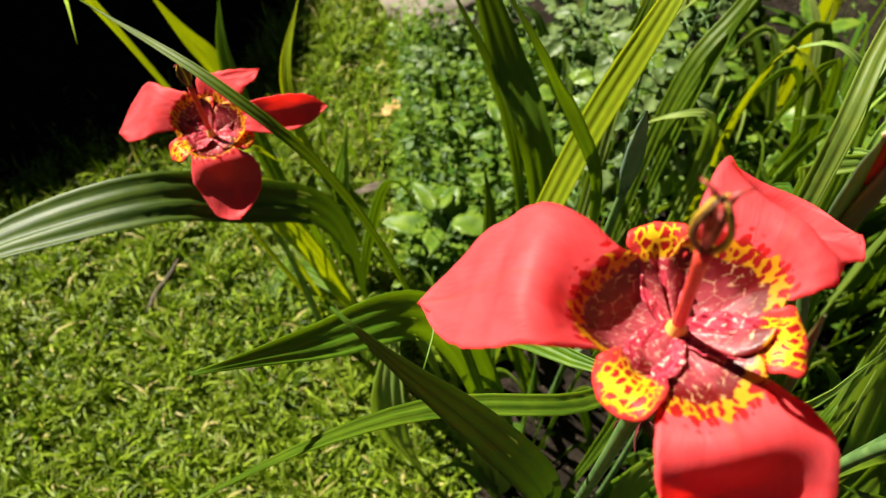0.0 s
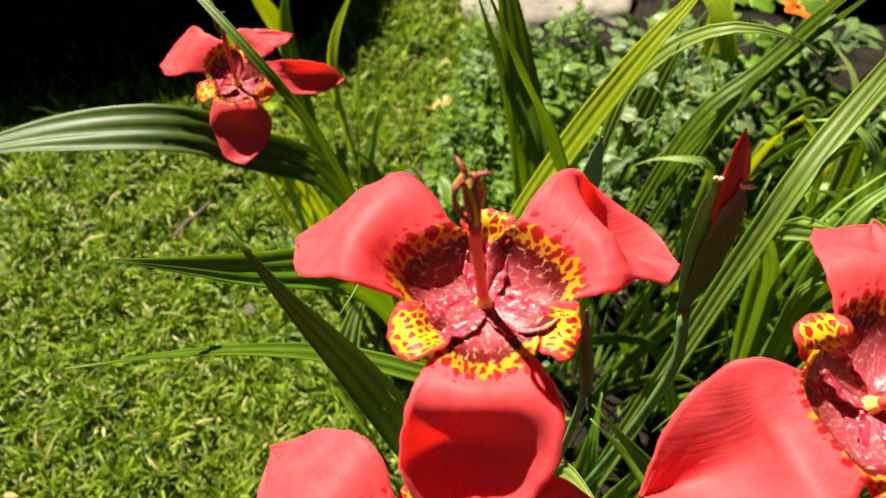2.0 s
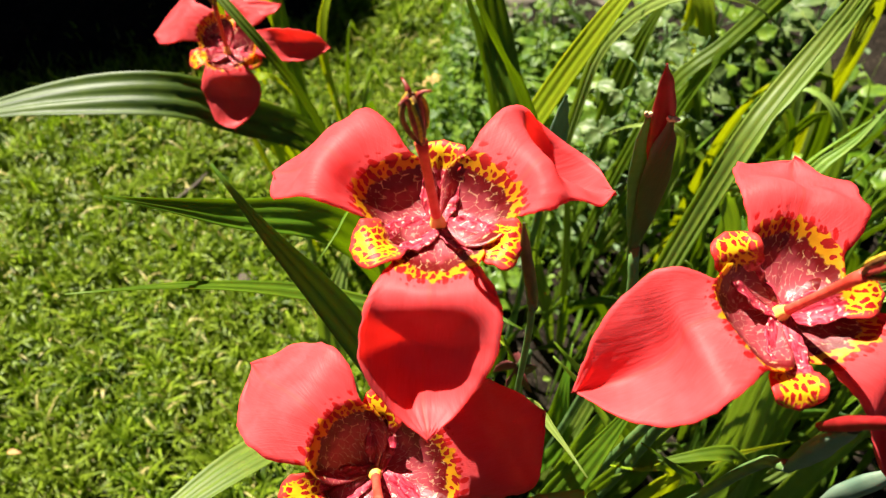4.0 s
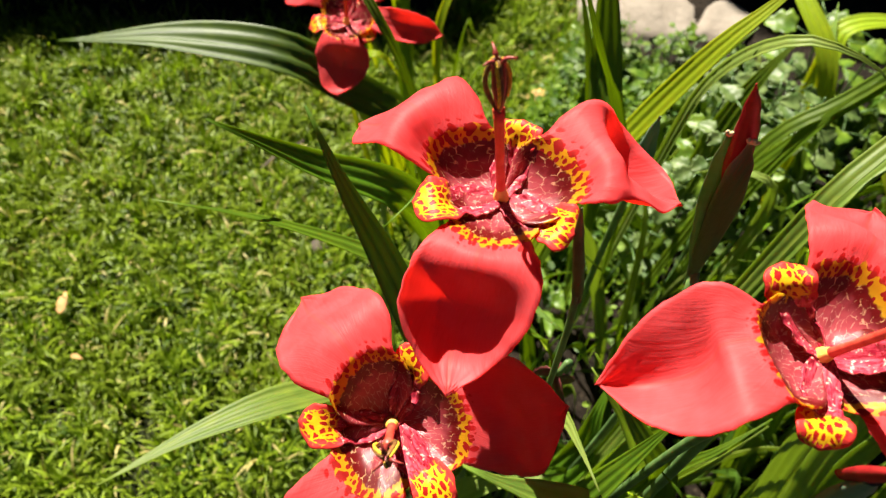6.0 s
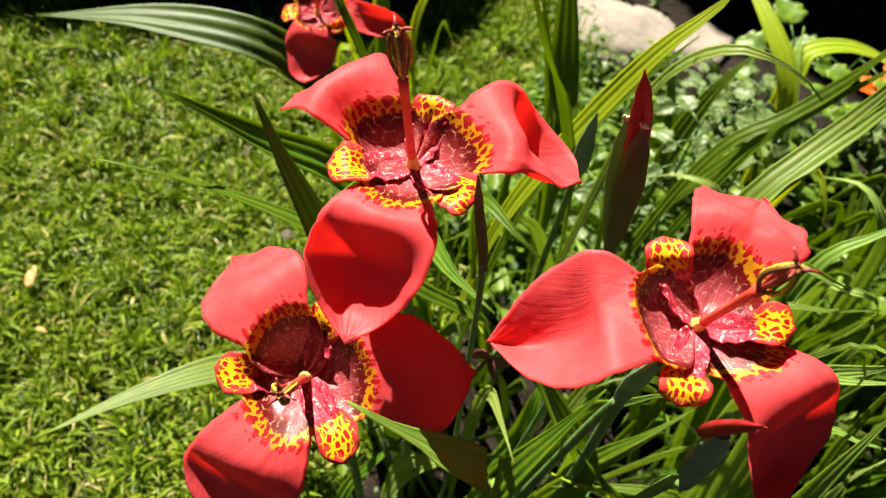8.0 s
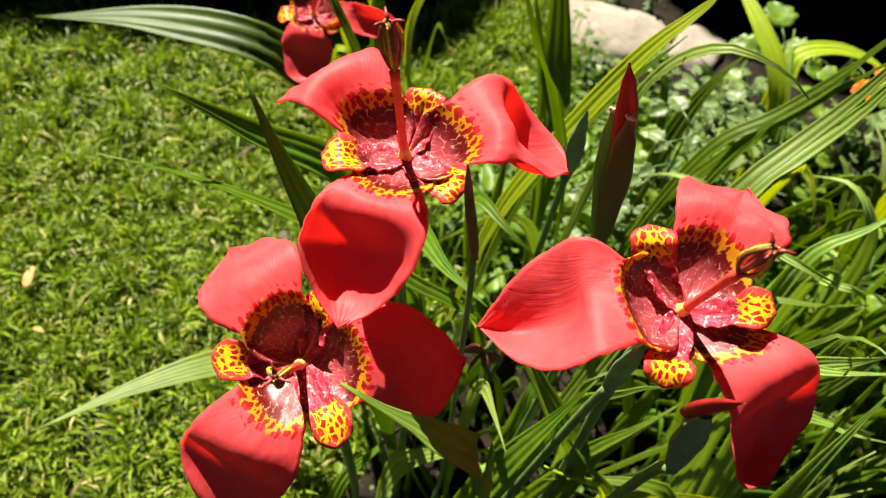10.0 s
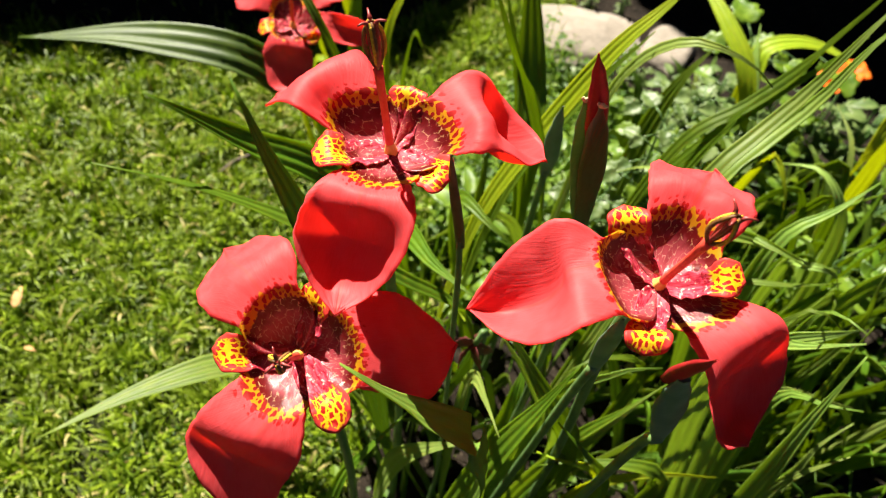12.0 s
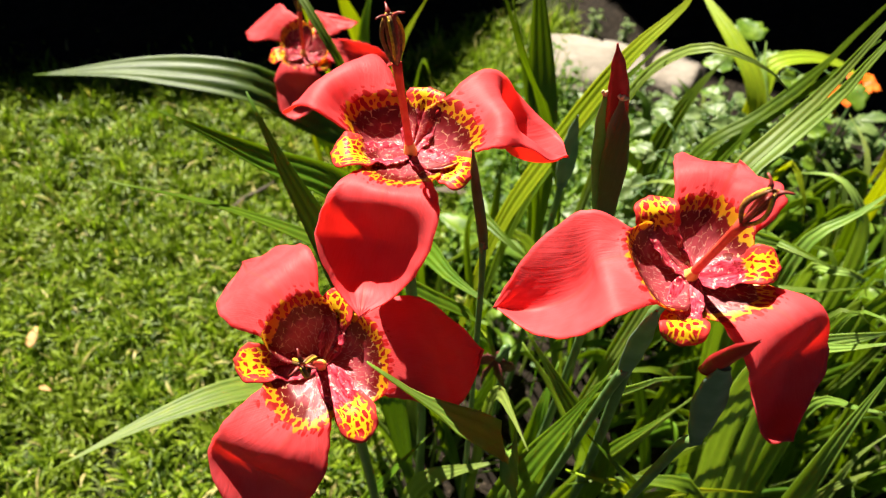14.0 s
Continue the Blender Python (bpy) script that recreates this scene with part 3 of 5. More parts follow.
# ---- pleated sword leaves ----
def sword_mesh(ctrl, wide, face=(0.1, -0.5, 0.85), twist=0.0, pleats=0, inv=Vector((0, 0, 0)), mat=None, face_tip=None, foot=0.5):
    """ctrl runs from the foot to the tip. face_tip: the way the outer end faces, where it differs. foot: the foot's share of the width."""
    pleats = pleats or (2 if wide < 0.018 else 3)
    nu, nv = 40, 4 * pleats + 1
    mid = even_points(ctrl, nu)
    face, far_face = Vector(face), Vector(face_tip or face)
    start = max(0.55, 1 - 0.15 / sum((b - a).length for a, b in zip(mid, mid[1:])))
    verts, uv, s = [], [], 0.0
    rise = [0.55 + 0.9 * abs(noise.noise(Vector((mid[0].x * 40 + j * 0.7, mid[-1].y * 40, mid[-1].z * 30)))) * 1.6 for j in range(nv)]
    for i, p in enumerate(mid):
        t = i / (nu - 1)
        tan = (mid[min(i + 1, nu - 1)] - mid[max(i - 1, 0)]).normalized()
        lat = tan.cross(face.lerp(far_face, smooth(t, 0.62, 0.90))).normalized()
        lat = Matrix.Rotation(twist * (t - 0.5), 3, tan) @ lat
        nor = lat.cross(tan)
        if i:
            s += (p - mid[i - 1]).length * 100
        hw = wide / 2 * (foot + (1.05 - foot) * smooth(t, 0.0, 0.4 if foot > 0.4 else 0.75)) * max(0.0, 1 - smooth(t, start, 1.03) ** 1.4)
        hw = max(hw, 0.0004)
        for j in range(nv):
            v = 2 * j / (nv - 1) - 1
            zig = (0.5, 0.0, -0.5, 0.0)[j % 4] * rise[j] * hw * 0.50 / pleats
            verts.append(p + lat * hw * v + nor * (zig + 0.10 * hw * v * v) - inv)
            uv.append((s, v * wide * 50))
    me = mesh_from("leaf", verts, grid_faces(nu, nv), mat or M_LEAF, uv)
    return me

# foot to tip, width, material
LEAVES_NEAR_A = [
    ([(0.12, 0.26, 0.0), (0.094, 0.198, 0.413), (0.061, 0.207, 0.475), (0.034, 0.212, 0.519), (0.014, 0.219, 0.55)], 0.019, M_LEAF_SHADED, (0.40, -0.46, 0.5), 0.5, None, 0.25),
    ([(0.13, 0.33, 0.0), (0.045, 0.289, 0.413), (-0.003, 0.242, 0.48), (-0.035, 0.209, 0.526)], 0.024, M_LEAF, (-0.15, -0.5, 0.85)),
    ([(0.17, 0.30, 0.0), (0.150, 0.258, 0.375), (0.106, 0.232, 0.428), (0.060, 0.228, 0.442), (0.034, 0.221, 0.453), (-0.006, 0.197, 0.482), (-0.041, 0.17, 0.506)], 0.0095, M_LEAF),
    ([(0.1, 0.36, 0.0), (-0.008, 0.385, 0.407), (-0.064, 0.405, 0.469), (-0.158, 0.478, 0.477)], 0.0062, M_LEAF),
    ([(0.12, 0.36, 0.0), (0.087, 0.293, 0.388), (0.12, 0.258, 0.418), (0.156, 0.236, 0.434)], 0.018, M_LEAF),
]
LEAVES_NEAR_B = [
    ([(0.15, 0.4, 0.0), (0.098, 0.376, 0.349), (0.135, 0.351, 0.361), (0.166, 0.344, 0.352)], 0.016, M_LEAF),
    ([(0.03, 0.33, 0.0), (0.011, 0.316, 0.225), (0.023, 0.363, 0.315)], 0.032, M_LEAF_PALE, (-0.35, -0.55, 0.7)),
    ([(0.1, 0.31, 0.0), (0.088, 0.297, 0.219), (0.075, 0.333, 0.299)], 0.040, M_LEAF_PALE, (-0.35, -0.55, 0.7)),
    ([(0.09, 0.5, 0.0), (0.098, 0.458, 0.26), (0.09, 0.477, 0.325)], 0.022, M_LEAF),
    ([(0.1, 0.28, 0.2), (0.049, 0.286, 0.443), (0.046, 0.26, 0.451), (0.041, 0.243, 0.449)], 0.007, M_LEAF),
]
LEAVES_FRONT_A = [
    ([(0.17, 0.25, 0.0), (0.058, 0.217, 0.29), (0.018, 0.168, 0.34), (-0.018, 0.12, 0.351), (-0.048, 0.07, 0.355)], 0.026, M_LEAF_MID),
    ([(0.2, 0.2, 0.0), (0.192, 0.132, 0.486), (0.165, 0.12, 0.517), (0.15, 0.11, 0.544), (0.138, 0.103, 0.565)], 0.023, M_LEAF_MID, (-0.35, -0.2, 0.9)),
    ([(0.22, 0.23, 0.0), (0.245, 0.216, 0.353), (0.211, 0.221, 0.399), (0.174, 0.234, 0.431)], 0.019, M_LEAF),
    ([(0.17, 0.14, 0.0), (0.205, 0.187, 0.358), (0.218, 0.207, 0.402), (0.228, 0.223, 0.437)], 0.021, M_LEAF),
    ([(0.18, 0.24, 0.0), (0.172, 0.219, 0.374), (0.186, 0.192, 0.405), (0.201, 0.17, 0.416)], 0.014, M_LEAF_PALE),
]
LEAVES_FRONT_B = [
    ([(0.2, 0.17, 0.0), (0.255, 0.24, 0.321), (0.271, 0.251, 0.354), (0.291, 0.275, 0.374)], 0.013, M_LEAF),
    ([(0.1, 0.12, 0.0), (0.113, 0.154, 0.276), (0.126, 0.171, 0.312), (0.139, 0.201, 0.323)], 0.014, M_LEAF),
    ([(0.08, 0.15, 0.0), (0.067, 0.148, 0.262), (0.044, 0.14, 0.266)], 0.02, M_LEAF),
    ([(0.25, 0.25, 0.0), (0.273, 0.292, 0.357), (0.242, 0.275, 0.365), (0.226, 0.26, 0.353)], 0.012, M_LEAF),
    ([(0.22, 0.12, 0.0), (0.313, 0.233, 0.329), (0.259, 0.216, 0.332), (0.233, 0.204, 0.323)], 0.014, M_LEAF),
    ([(0.22, 0.2, 0.0), (0.271, 0.194, 0.368), (0.248, 0.193, 0.398), (0.229, 0.197, 0.409)], 0.016, M_LEAF),
]
LEAVES_FRONT_C = [
    ([(0.12, 0.2, 0.0), (0.145, 0.192, 0.264), (0.173, 0.201, 0.298), (0.193, 0.213, 0.303)], 0.024, M_LEAF_PALE),
    ([(0.19, 0.28, 0.0), (0.208, 0.259, 0.237), (0.203, 0.271, 0.289), (0.202, 0.297, 0.316)], 0.03, M_LEAF),
]
LEAVES_RIGHT_A = [
    ([(0.40, 0.28, 0.0), (0.318, 0.292, 0.400), (0.336, 0.300, 0.430), (0.354, 0.307, 0.440), (0.382, 0.333, 0.430)], 0.018, M_LEAF_PALE, (0.0, -0.5, 0.85)),
    ([(0.40, 0.29, 0.0), (0.365, 0.330, 0.310), (0.386, 0.341, 0.330), (0.407, 0.342, 0.335), (0.435, 0.350, 0.330)], 0.012, M_LEAF_PALE, (0.0, -0.5, 0.85)),
    ([(0.42, 0.30, 0.0), (0.413, 0.309, 0.260), (0.398, 0.321, 0.340), (0.384, 0.322, 0.420), (0.380, 0.322, 0.450)], 0.007, M_LEAF_MID),
    ([(0.41, 0.29, 0.0), (0.415, 0.296, 0.280), (0.415, 0.309, 0.330), (0.426, 0.323, 0.350)], 0.011, M_LEAF_PALE),
    ([(0.36, 0.28, 0.0), (0.326, 0.302, 0.430), (0.331, 0.302, 0.450), (0.336, 0.299, 0.470), (0.362, 0.310, 0.450)], 0.006, M_LEAF_MID),
]
LEAVES_RIGHT_B = [
    ([(0.22, 0.22, 0.0), (0.240, 0.214, 0.310), (0.253, 0.222, 0.340), (0.268, 0.238, 0.370), (0.284, 0.260, 0.390)], 0.010, M_LEAF_MID, (0.0, -0.5, 0.85)),
    ([(0.22, 0.25, 0.0), (0.232, 0.240, 0.380), (0.246, 0.242, 0.400), (0.258, 0.249, 0.410), (0.277, 0.260, 0.410)], 0.013, M_LEAF_MID, (0.0, -0.5, 0.85)),
    ([(0.27, 0.20, 0.0), (0.270, 0.215, 0.285), (0.290, 0.227, 0.310), (0.317, 0.238, 0.325), (0.355, 0.256, 0.320)], 0.009, M_LEAF_YEL, (0.0, -0.5, 0.85)),
    ([(0.29, 0.21, 0.0), (0.280, 0.222, 0.300), (0.265, 0.216, 0.330), (0.245, 0.205, 0.345), (0.229, 0.206, 0.340)], 0.015, M_LEAF_YEL, (0.0, -0.5, 0.85)),
    ([(0.25, 0.25, 0.0), (0.245, 0.240, 0.290), (0.232, 0.236, 0.330), (0.207, 0.230, 0.380), (0.176, 0.231, 0.420)], 0.014, M_LEAF_PALE, (0.0, -0.5, 0.85)),
]
LEAVES_RIGHT_C = [
    ([(0.38, 0.36, 0.0), (0.30, 0.385, 0.36), (0.274, 0.376, 0.420), (0.291, 0.371, 0.430), (0.310, 0.374, 0.430), (0.354, 0.392, 0.410)], 0.015, M_LEAF_MID, (0.0, -0.5, 0.85)),
    ([(0.39, 0.36, 0.0), (0.32, 0.365, 0.33), (0.314, 0.366, 0.390), (0.349, 0.376, 0.400), (0.387, 0.406, 0.390)], 0.006, M_LEAF_MID),
    ([(0.39, 0.42, 0.0), (0.355, 0.425, 0.34), (0.352, 0.417, 0.380), (0.359, 0.400, 0.400), (0.375, 0.404, 0.400), (0.396, 0.418, 0.370)], 0.011, M_LEAF_PALE, (0.0, -0.5, 0.85)),
    ([(0.40, 0.40, 0.0), (0.376, 0.395, 0.330), (0.380, 0.395, 0.370), (0.392, 0.416, 0.390)], 0.018, M_LEAF_MID, (0.7, -0.6, 0.2)),
]
LEAVES_RIGHT_D = [
    ([(0.36, 0.46, 0.0), (0.351, 0.458, 0.360), (0.374, 0.469, 0.400), (0.408, 0.494, 0.420)], 0.016, M_LEAF_MID, (0.7, -0.6, 0.2)),
    ([(0.43, 0.44, 0.0), (0.435, 0.429, 0.330), (0.419, 0.421, 0.380), (0.418, 0.440, 0.400)], 0.009, M_LEAF_MID),
    ([(0.42, 0.47, 0.0), (0.43, 0.47, 0.30), (0.45, 0.475, 0.36), (0.48, 0.49, 0.375), (0.51, 0.51, 0.35)], 0.014, M_LEAF_MID, (0.0, -0.5, 0.85)),
    ([(0.44, 0.50, 0.0), (0.42, 0.52, 0.28), (0.40, 0.53, 0.35), (0.37, 0.545, 0.37), (0.34, 0.56, 0.35)], 0.013, M_LEAF_PALE, (-0.3, -0.5, 0.8)),
]
LEAVES_BACK_A = [
    ([(-0.03, 0.54, 0.0), (-0.043, 0.452, 0.301), (-0.091, 0.431, 0.339), (-0.131, 0.415, 0.366), (-0.221, 0.385, 0.368), (-0.31, 0.342, 0.358)], 0.034, M_LEAF_SHADED, (0.40, -0.38, 0.60), 0.2, (-0.42, -0.30, 0.85), 0.22),
    ([(-0.04, 0.53, 0.0), (-0.084, 0.448, 0.319), (-0.117, 0.427, 0.351), (-0.128, 0.412, 0.362)], 0.042, M_LEAF_YEL),
    ([(-0.1, 0.62, 0.0), (-0.146, 0.661, 0.276), (-0.139, 0.676, 0.342)], 0.034, M_LEAF),
    ([(-0.04, 0.62, 0.0), (-0.082, 0.615, 0.28), (-0.058, 0.639, 0.366)], 0.02, M_LEAF_YEL),
    ([(-0.1, 0.62, 0.0), (-0.163, 0.686, 0.233), (-0.188, 0.69, 0.281), (-0.214, 0.689, 0.347)], 0.024, M_LEAF_YEL),
    ([(-0.2, 0.7, 0.1), (-0.234, 0.607, 0.415), (-0.215, 0.564, 0.415), (-0.205, 0.531, 0.401)], 0.013, M_LEAF_YEL),
]
LEAVES_BACK_B = [
    ([(-0.08, 0.52, 0.0), (-0.112, 0.478, 0.299), (-0.088, 0.472, 0.313), (-0.064, 0.484, 0.29)], 0.02, M_LEAF_YEL),
    ([(-0.08, 0.54, 0.0), (-0.106, 0.499, 0.316), (-0.093, 0.504, 0.315), (-0.076, 0.51, 0.288)], 0.02, M_LEAF_YEL),
    ([(-0.06, 0.52, 0.0), (-0.132, 0.598, 0.011), (-0.183, 0.604, -0.008), (-0.23, 0.594, 0.001)], 0.028, M_LEAF_PALE),
    ([(-0.05, 0.52, 0.05), (-0.126, 0.579, 0.021), (-0.156, 0.527, -0.003), (-0.178, 0.477, -0.023)], 0.02, M_LEAF),
    ([(-0.06, 0.6, 0.0), (-0.076, 0.611, 0.135), (-0.028, 0.594, 0.113), (0.002, 0.569, 0.092)], 0.03, M_LEAF),
    ([(-0.03, 0.6, 0.0), (-0.052, 0.613, 0.132), (-0.045, 0.623, 0.166), (-0.031, 0.631, 0.213)], 0.014, M_LEAF),
]
LEAVES_REAR_A = [
    ([(0.16, 0.5, 0.0), (0.104, 0.492, 0.37), (0.059, 0.521, 0.464)], 0.01, M_LEAF),
    ([(0.16, 0.5, 0.0), (0.131, 0.464, 0.341), (0.105, 0.502, 0.404), (0.084, 0.523, 0.461), (0.07, 0.538, 0.504)], 0.025, M_LEAF),
    ([(0.19, 0.47, 0.0), (0.155, 0.398, 0.39), (0.136, 0.399, 0.438), (0.126, 0.401, 0.458), (0.107, 0.39, 0.5), (0.089, 0.394, 0.531), (0.078, 0.4, 0.547)], 0.0085, M_LEAF),
    ([(0.09, 0.4, 0.0), (0.118, 0.39, 0.33), (0.144, 0.406, 0.422), (0.174, 0.416, 0.508), (0.196, 0.436, 0.543), (0.2, 0.447, 0.565)], 0.018, M_LEAF_YEL),
    ([(0.1, 0.42, 0.0), (0.133, 0.411, 0.362), (0.162, 0.437, 0.443), (0.191, 0.449, 0.504)], 0.014, M_LEAF),
]
LEAVES_REAR_B = [
    ([(0.2, 0.6, 0.0), (0.234, 0.519, 0.264), (0.259, 0.528, 0.341), (0.298, 0.551, 0.428)], 0.012, M_LEAF),
    ([(0.17, 0.45, 0.0), (0.176, 0.459, 0.397), (0.179, 0.458, 0.439), (0.188, 0.449, 0.475), (0.202, 0.441, 0.501), (0.218, 0.433, 0.517), (0.238, 0.437, 0.516), (0.261, 0.441, 0.509), (0.276, 0.439, 0.501)], 0.011, M_LEAF_PALE),
    ([(0.21, 0.48, 0.0), (0.254, 0.531, 0.362), (0.287, 0.552, 0.399), (0.311, 0.563, 0.442), (0.315, 0.544, 0.483), (0.321, 0.526, 0.53), (0.329, 0.533, 0.551)], 0.012, M_LEAF),
    ([(0.23, 0.5, 0.0), (0.279, 0.545, 0.37), (0.303, 0.558, 0.412), (0.321, 0.555, 0.453), (0.335, 0.542, 0.499)], 0.01, M_LEAF),
]
LEAVES_REAR_C = [
    ([(0.22, 0.58, 0.0), (0.223, 0.584, 0.329), (0.234, 0.596, 0.383), (0.248, 0.612, 0.41)], 0.026, M_LEAF),
]
LEAVES_SIDE_A = [
    ([(0.21, 0.24, 0.0), (0.256, 0.352, 0.486), (0.27, 0.376, 0.504), (0.288, 0.402, 0.531), (0.301, 0.419, 0.569), (0.313, 0.441, 0.588)], 0.010, M_LEAF_MID),
    ([(0.22, 0.25, 0.0), (0.262, 0.356, 0.476), (0.278, 0.382, 0.497), (0.297, 0.407, 0.524), (0.308, 0.423, 0.557), (0.324, 0.445, 0.579)], 0.01, M_LEAF_MID),
    ([(0.39, 0.36, 0.0), (0.334, 0.408, 0.41), (0.358, 0.43, 0.431), (0.38, 0.459, 0.446)], 0.013, M_LEAF_MID),
    ([(0.41, 0.24, 0.0), (0.338, 0.305, 0.412), (0.348, 0.292, 0.447), (0.366, 0.29, 0.469)], 0.015, M_LEAF_PALE),
    ([(0.41, 0.24, 0.0), (0.349, 0.32, 0.43), (0.351, 0.308, 0.464), (0.365, 0.294, 0.472)], 0.009, M_LEAF_MID),
]
LEAVES_SIDE_B = [
    ([(0.41, 0.24, 0.0), (0.368, 0.248, 0.357), (0.365, 0.262, 0.416), (0.369, 0.285, 0.465)], 0.013, M_LEAF_MID),
    ([(0.41, 0.24, 0.0), (0.361, 0.296, 0.386), (0.376, 0.283, 0.411), (0.394, 0.283, 0.42)], 0.013, M_LEAF_MID),
    ([(0.41, 0.24, 0.0), (0.385, 0.258, 0.32), (0.387, 0.259, 0.36), (0.405, 0.27, 0.389)], 0.014, M_LEAF_PALE),
    ([(0.39, 0.36, 0.0), (0.296, 0.393, 0.411), (0.314, 0.368, 0.435), (0.343, 0.36, 0.438)], 0.014, M_LEAF_MID),
]
LEAVES_FAR_A = [
    ([(0.345, 0.735, 0.0), (0.318, 0.740, 0.265), (0.299, 0.760, 0.301), (0.267, 0.790, 0.321), (0.231, 0.830, 0.332), (0.193, 0.880, 0.338)], 0.020, M_LEAF_YEL, (-0.3, -0.35, 0.85)),
    ([(0.365, 0.785, 0.0), (0.350, 0.800, 0.174), (0.334, 0.820, 0.220), (0.316, 0.850, 0.262), (0.306, 0.880, 0.286)], 0.024, M_LEAF_PALE, (-0.6, -0.6, 0.5)),
    ([(0.335, 0.835, 0.0), (0.323, 0.840, 0.236), (0.322, 0.860, 0.267), (0.358, 0.880, 0.281), (0.398, 0.880, 0.285), (0.431, 0.860, 0.284)], 0.026, M_LEAF_YEL, (-0.4, -0.2, 0.9)),
]
LEAVES_FAR_B = [
    ([(0.49, 0.74, 0.0), (0.470, 0.725, 0.26), (0.450, 0.705, 0.355), (0.437, 0.680, 0.358), (0.430, 0.655, 0.342), (0.428, 0.645, 0.318), (0.427, 0.643, 0.290)], 0.024, M_LEAF_YEL, (0.35, -0.85, 0.4)),
    ([(0.330, 0.56, 0.0), (0.318, 0.540, 0.330), (0.325, 0.520, 0.388), (0.333, 0.510, 0.382), (0.344, 0.500, 0.370), (0.351, 0.490, 0.352)], 0.012, M_LEAF_YEL, (0.35, -0.85, 0.4)),
    ([(0.27, 0.5, 0.0), (0.265, 0.492, 0.348), (0.238, 0.491, 0.351), (0.222, 0.499, 0.336), (0.209, 0.5, 0.322)], 0.013, M_LEAF_PALE),
]

# ---- ground ----
def lawn_edge(y):
    """Where the lawn ends and the bed begins."""
    return 0.02 + 0.045 * math.sin(2.2 * y + 0.6) + 0.02 * math.sin(7 * y) - 0.05 * smooth(y, 1.0, 1.3)


def shade_line(x):
    """The far edge of the sunlit lawn."""
    return 0.545 + (x + 0.75) * 0.53 + 0.22 * smooth(x, -0.28, -0.10)


def build_ground():
    xs = [-60, -20, -6, -3] + [-2 + 0.1 * i for i in range(41)] + [3, 6, 20, 60]
    ys = [-60, -20, -6, -3] + [-2 + 0.1 * i for i in range(51)] + [4, 6, 20, 60]
    verts = [(x, y, 0.004 * noise.noise(Vector((x * 3, y * 3, 0))) if abs(x) < 2.5 and -2.5 < y < 3.5 else 0.0) for x in xs for y in ys]
    ob = new("ground", mesh_from("ground", verts, grid_faces(len(xs), len(ys)), M_LAWN))
    tagged(ob, "lawn soil under short green grass", "lawn", kind="structure")
    # planting bed
    verts, ny, nx = [], 230, 115
    for i in range(nx):
        for j in range(ny):
            y = -0.9 + 2.6 * j / (ny - 1)
            a = i / (nx - 1)
            x = lawn_edge(y) + a * 1.3
            z = 0.006 + 0.018 * smooth(a, 0, 0.08) + (0.010 * noise.noise(Vector((x * 14, y * 14, 4))) + 0.008 * noise.noise(Vector((x * 38, y * 38, 7)))) * smooth(a, 0, 0.05)
            verts.append((x, y, z if 0 < i < nx - 1 and 0 < j < ny - 1 else -0.01))
    ob = new("soil_bed", mesh_from("soil_bed", verts, grid_faces(nx, ny), M_SOIL))
    tagged(ob, "dark crumbly soil of a planting bed", "soil", kind="structure")
    # dark soil-coloured sheet beyond the lawn, added to deepen the shade there
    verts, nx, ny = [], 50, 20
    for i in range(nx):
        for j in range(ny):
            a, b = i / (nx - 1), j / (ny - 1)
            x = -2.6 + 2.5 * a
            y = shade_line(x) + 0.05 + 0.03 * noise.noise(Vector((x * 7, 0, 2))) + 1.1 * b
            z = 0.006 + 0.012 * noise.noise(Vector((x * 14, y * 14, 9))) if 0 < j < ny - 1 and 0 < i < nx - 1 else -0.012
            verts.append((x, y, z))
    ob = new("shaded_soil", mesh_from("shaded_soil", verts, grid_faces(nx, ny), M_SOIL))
    tagged(ob, "dark sheet added past the lawn to deepen the shade", "soil", kind="structure")


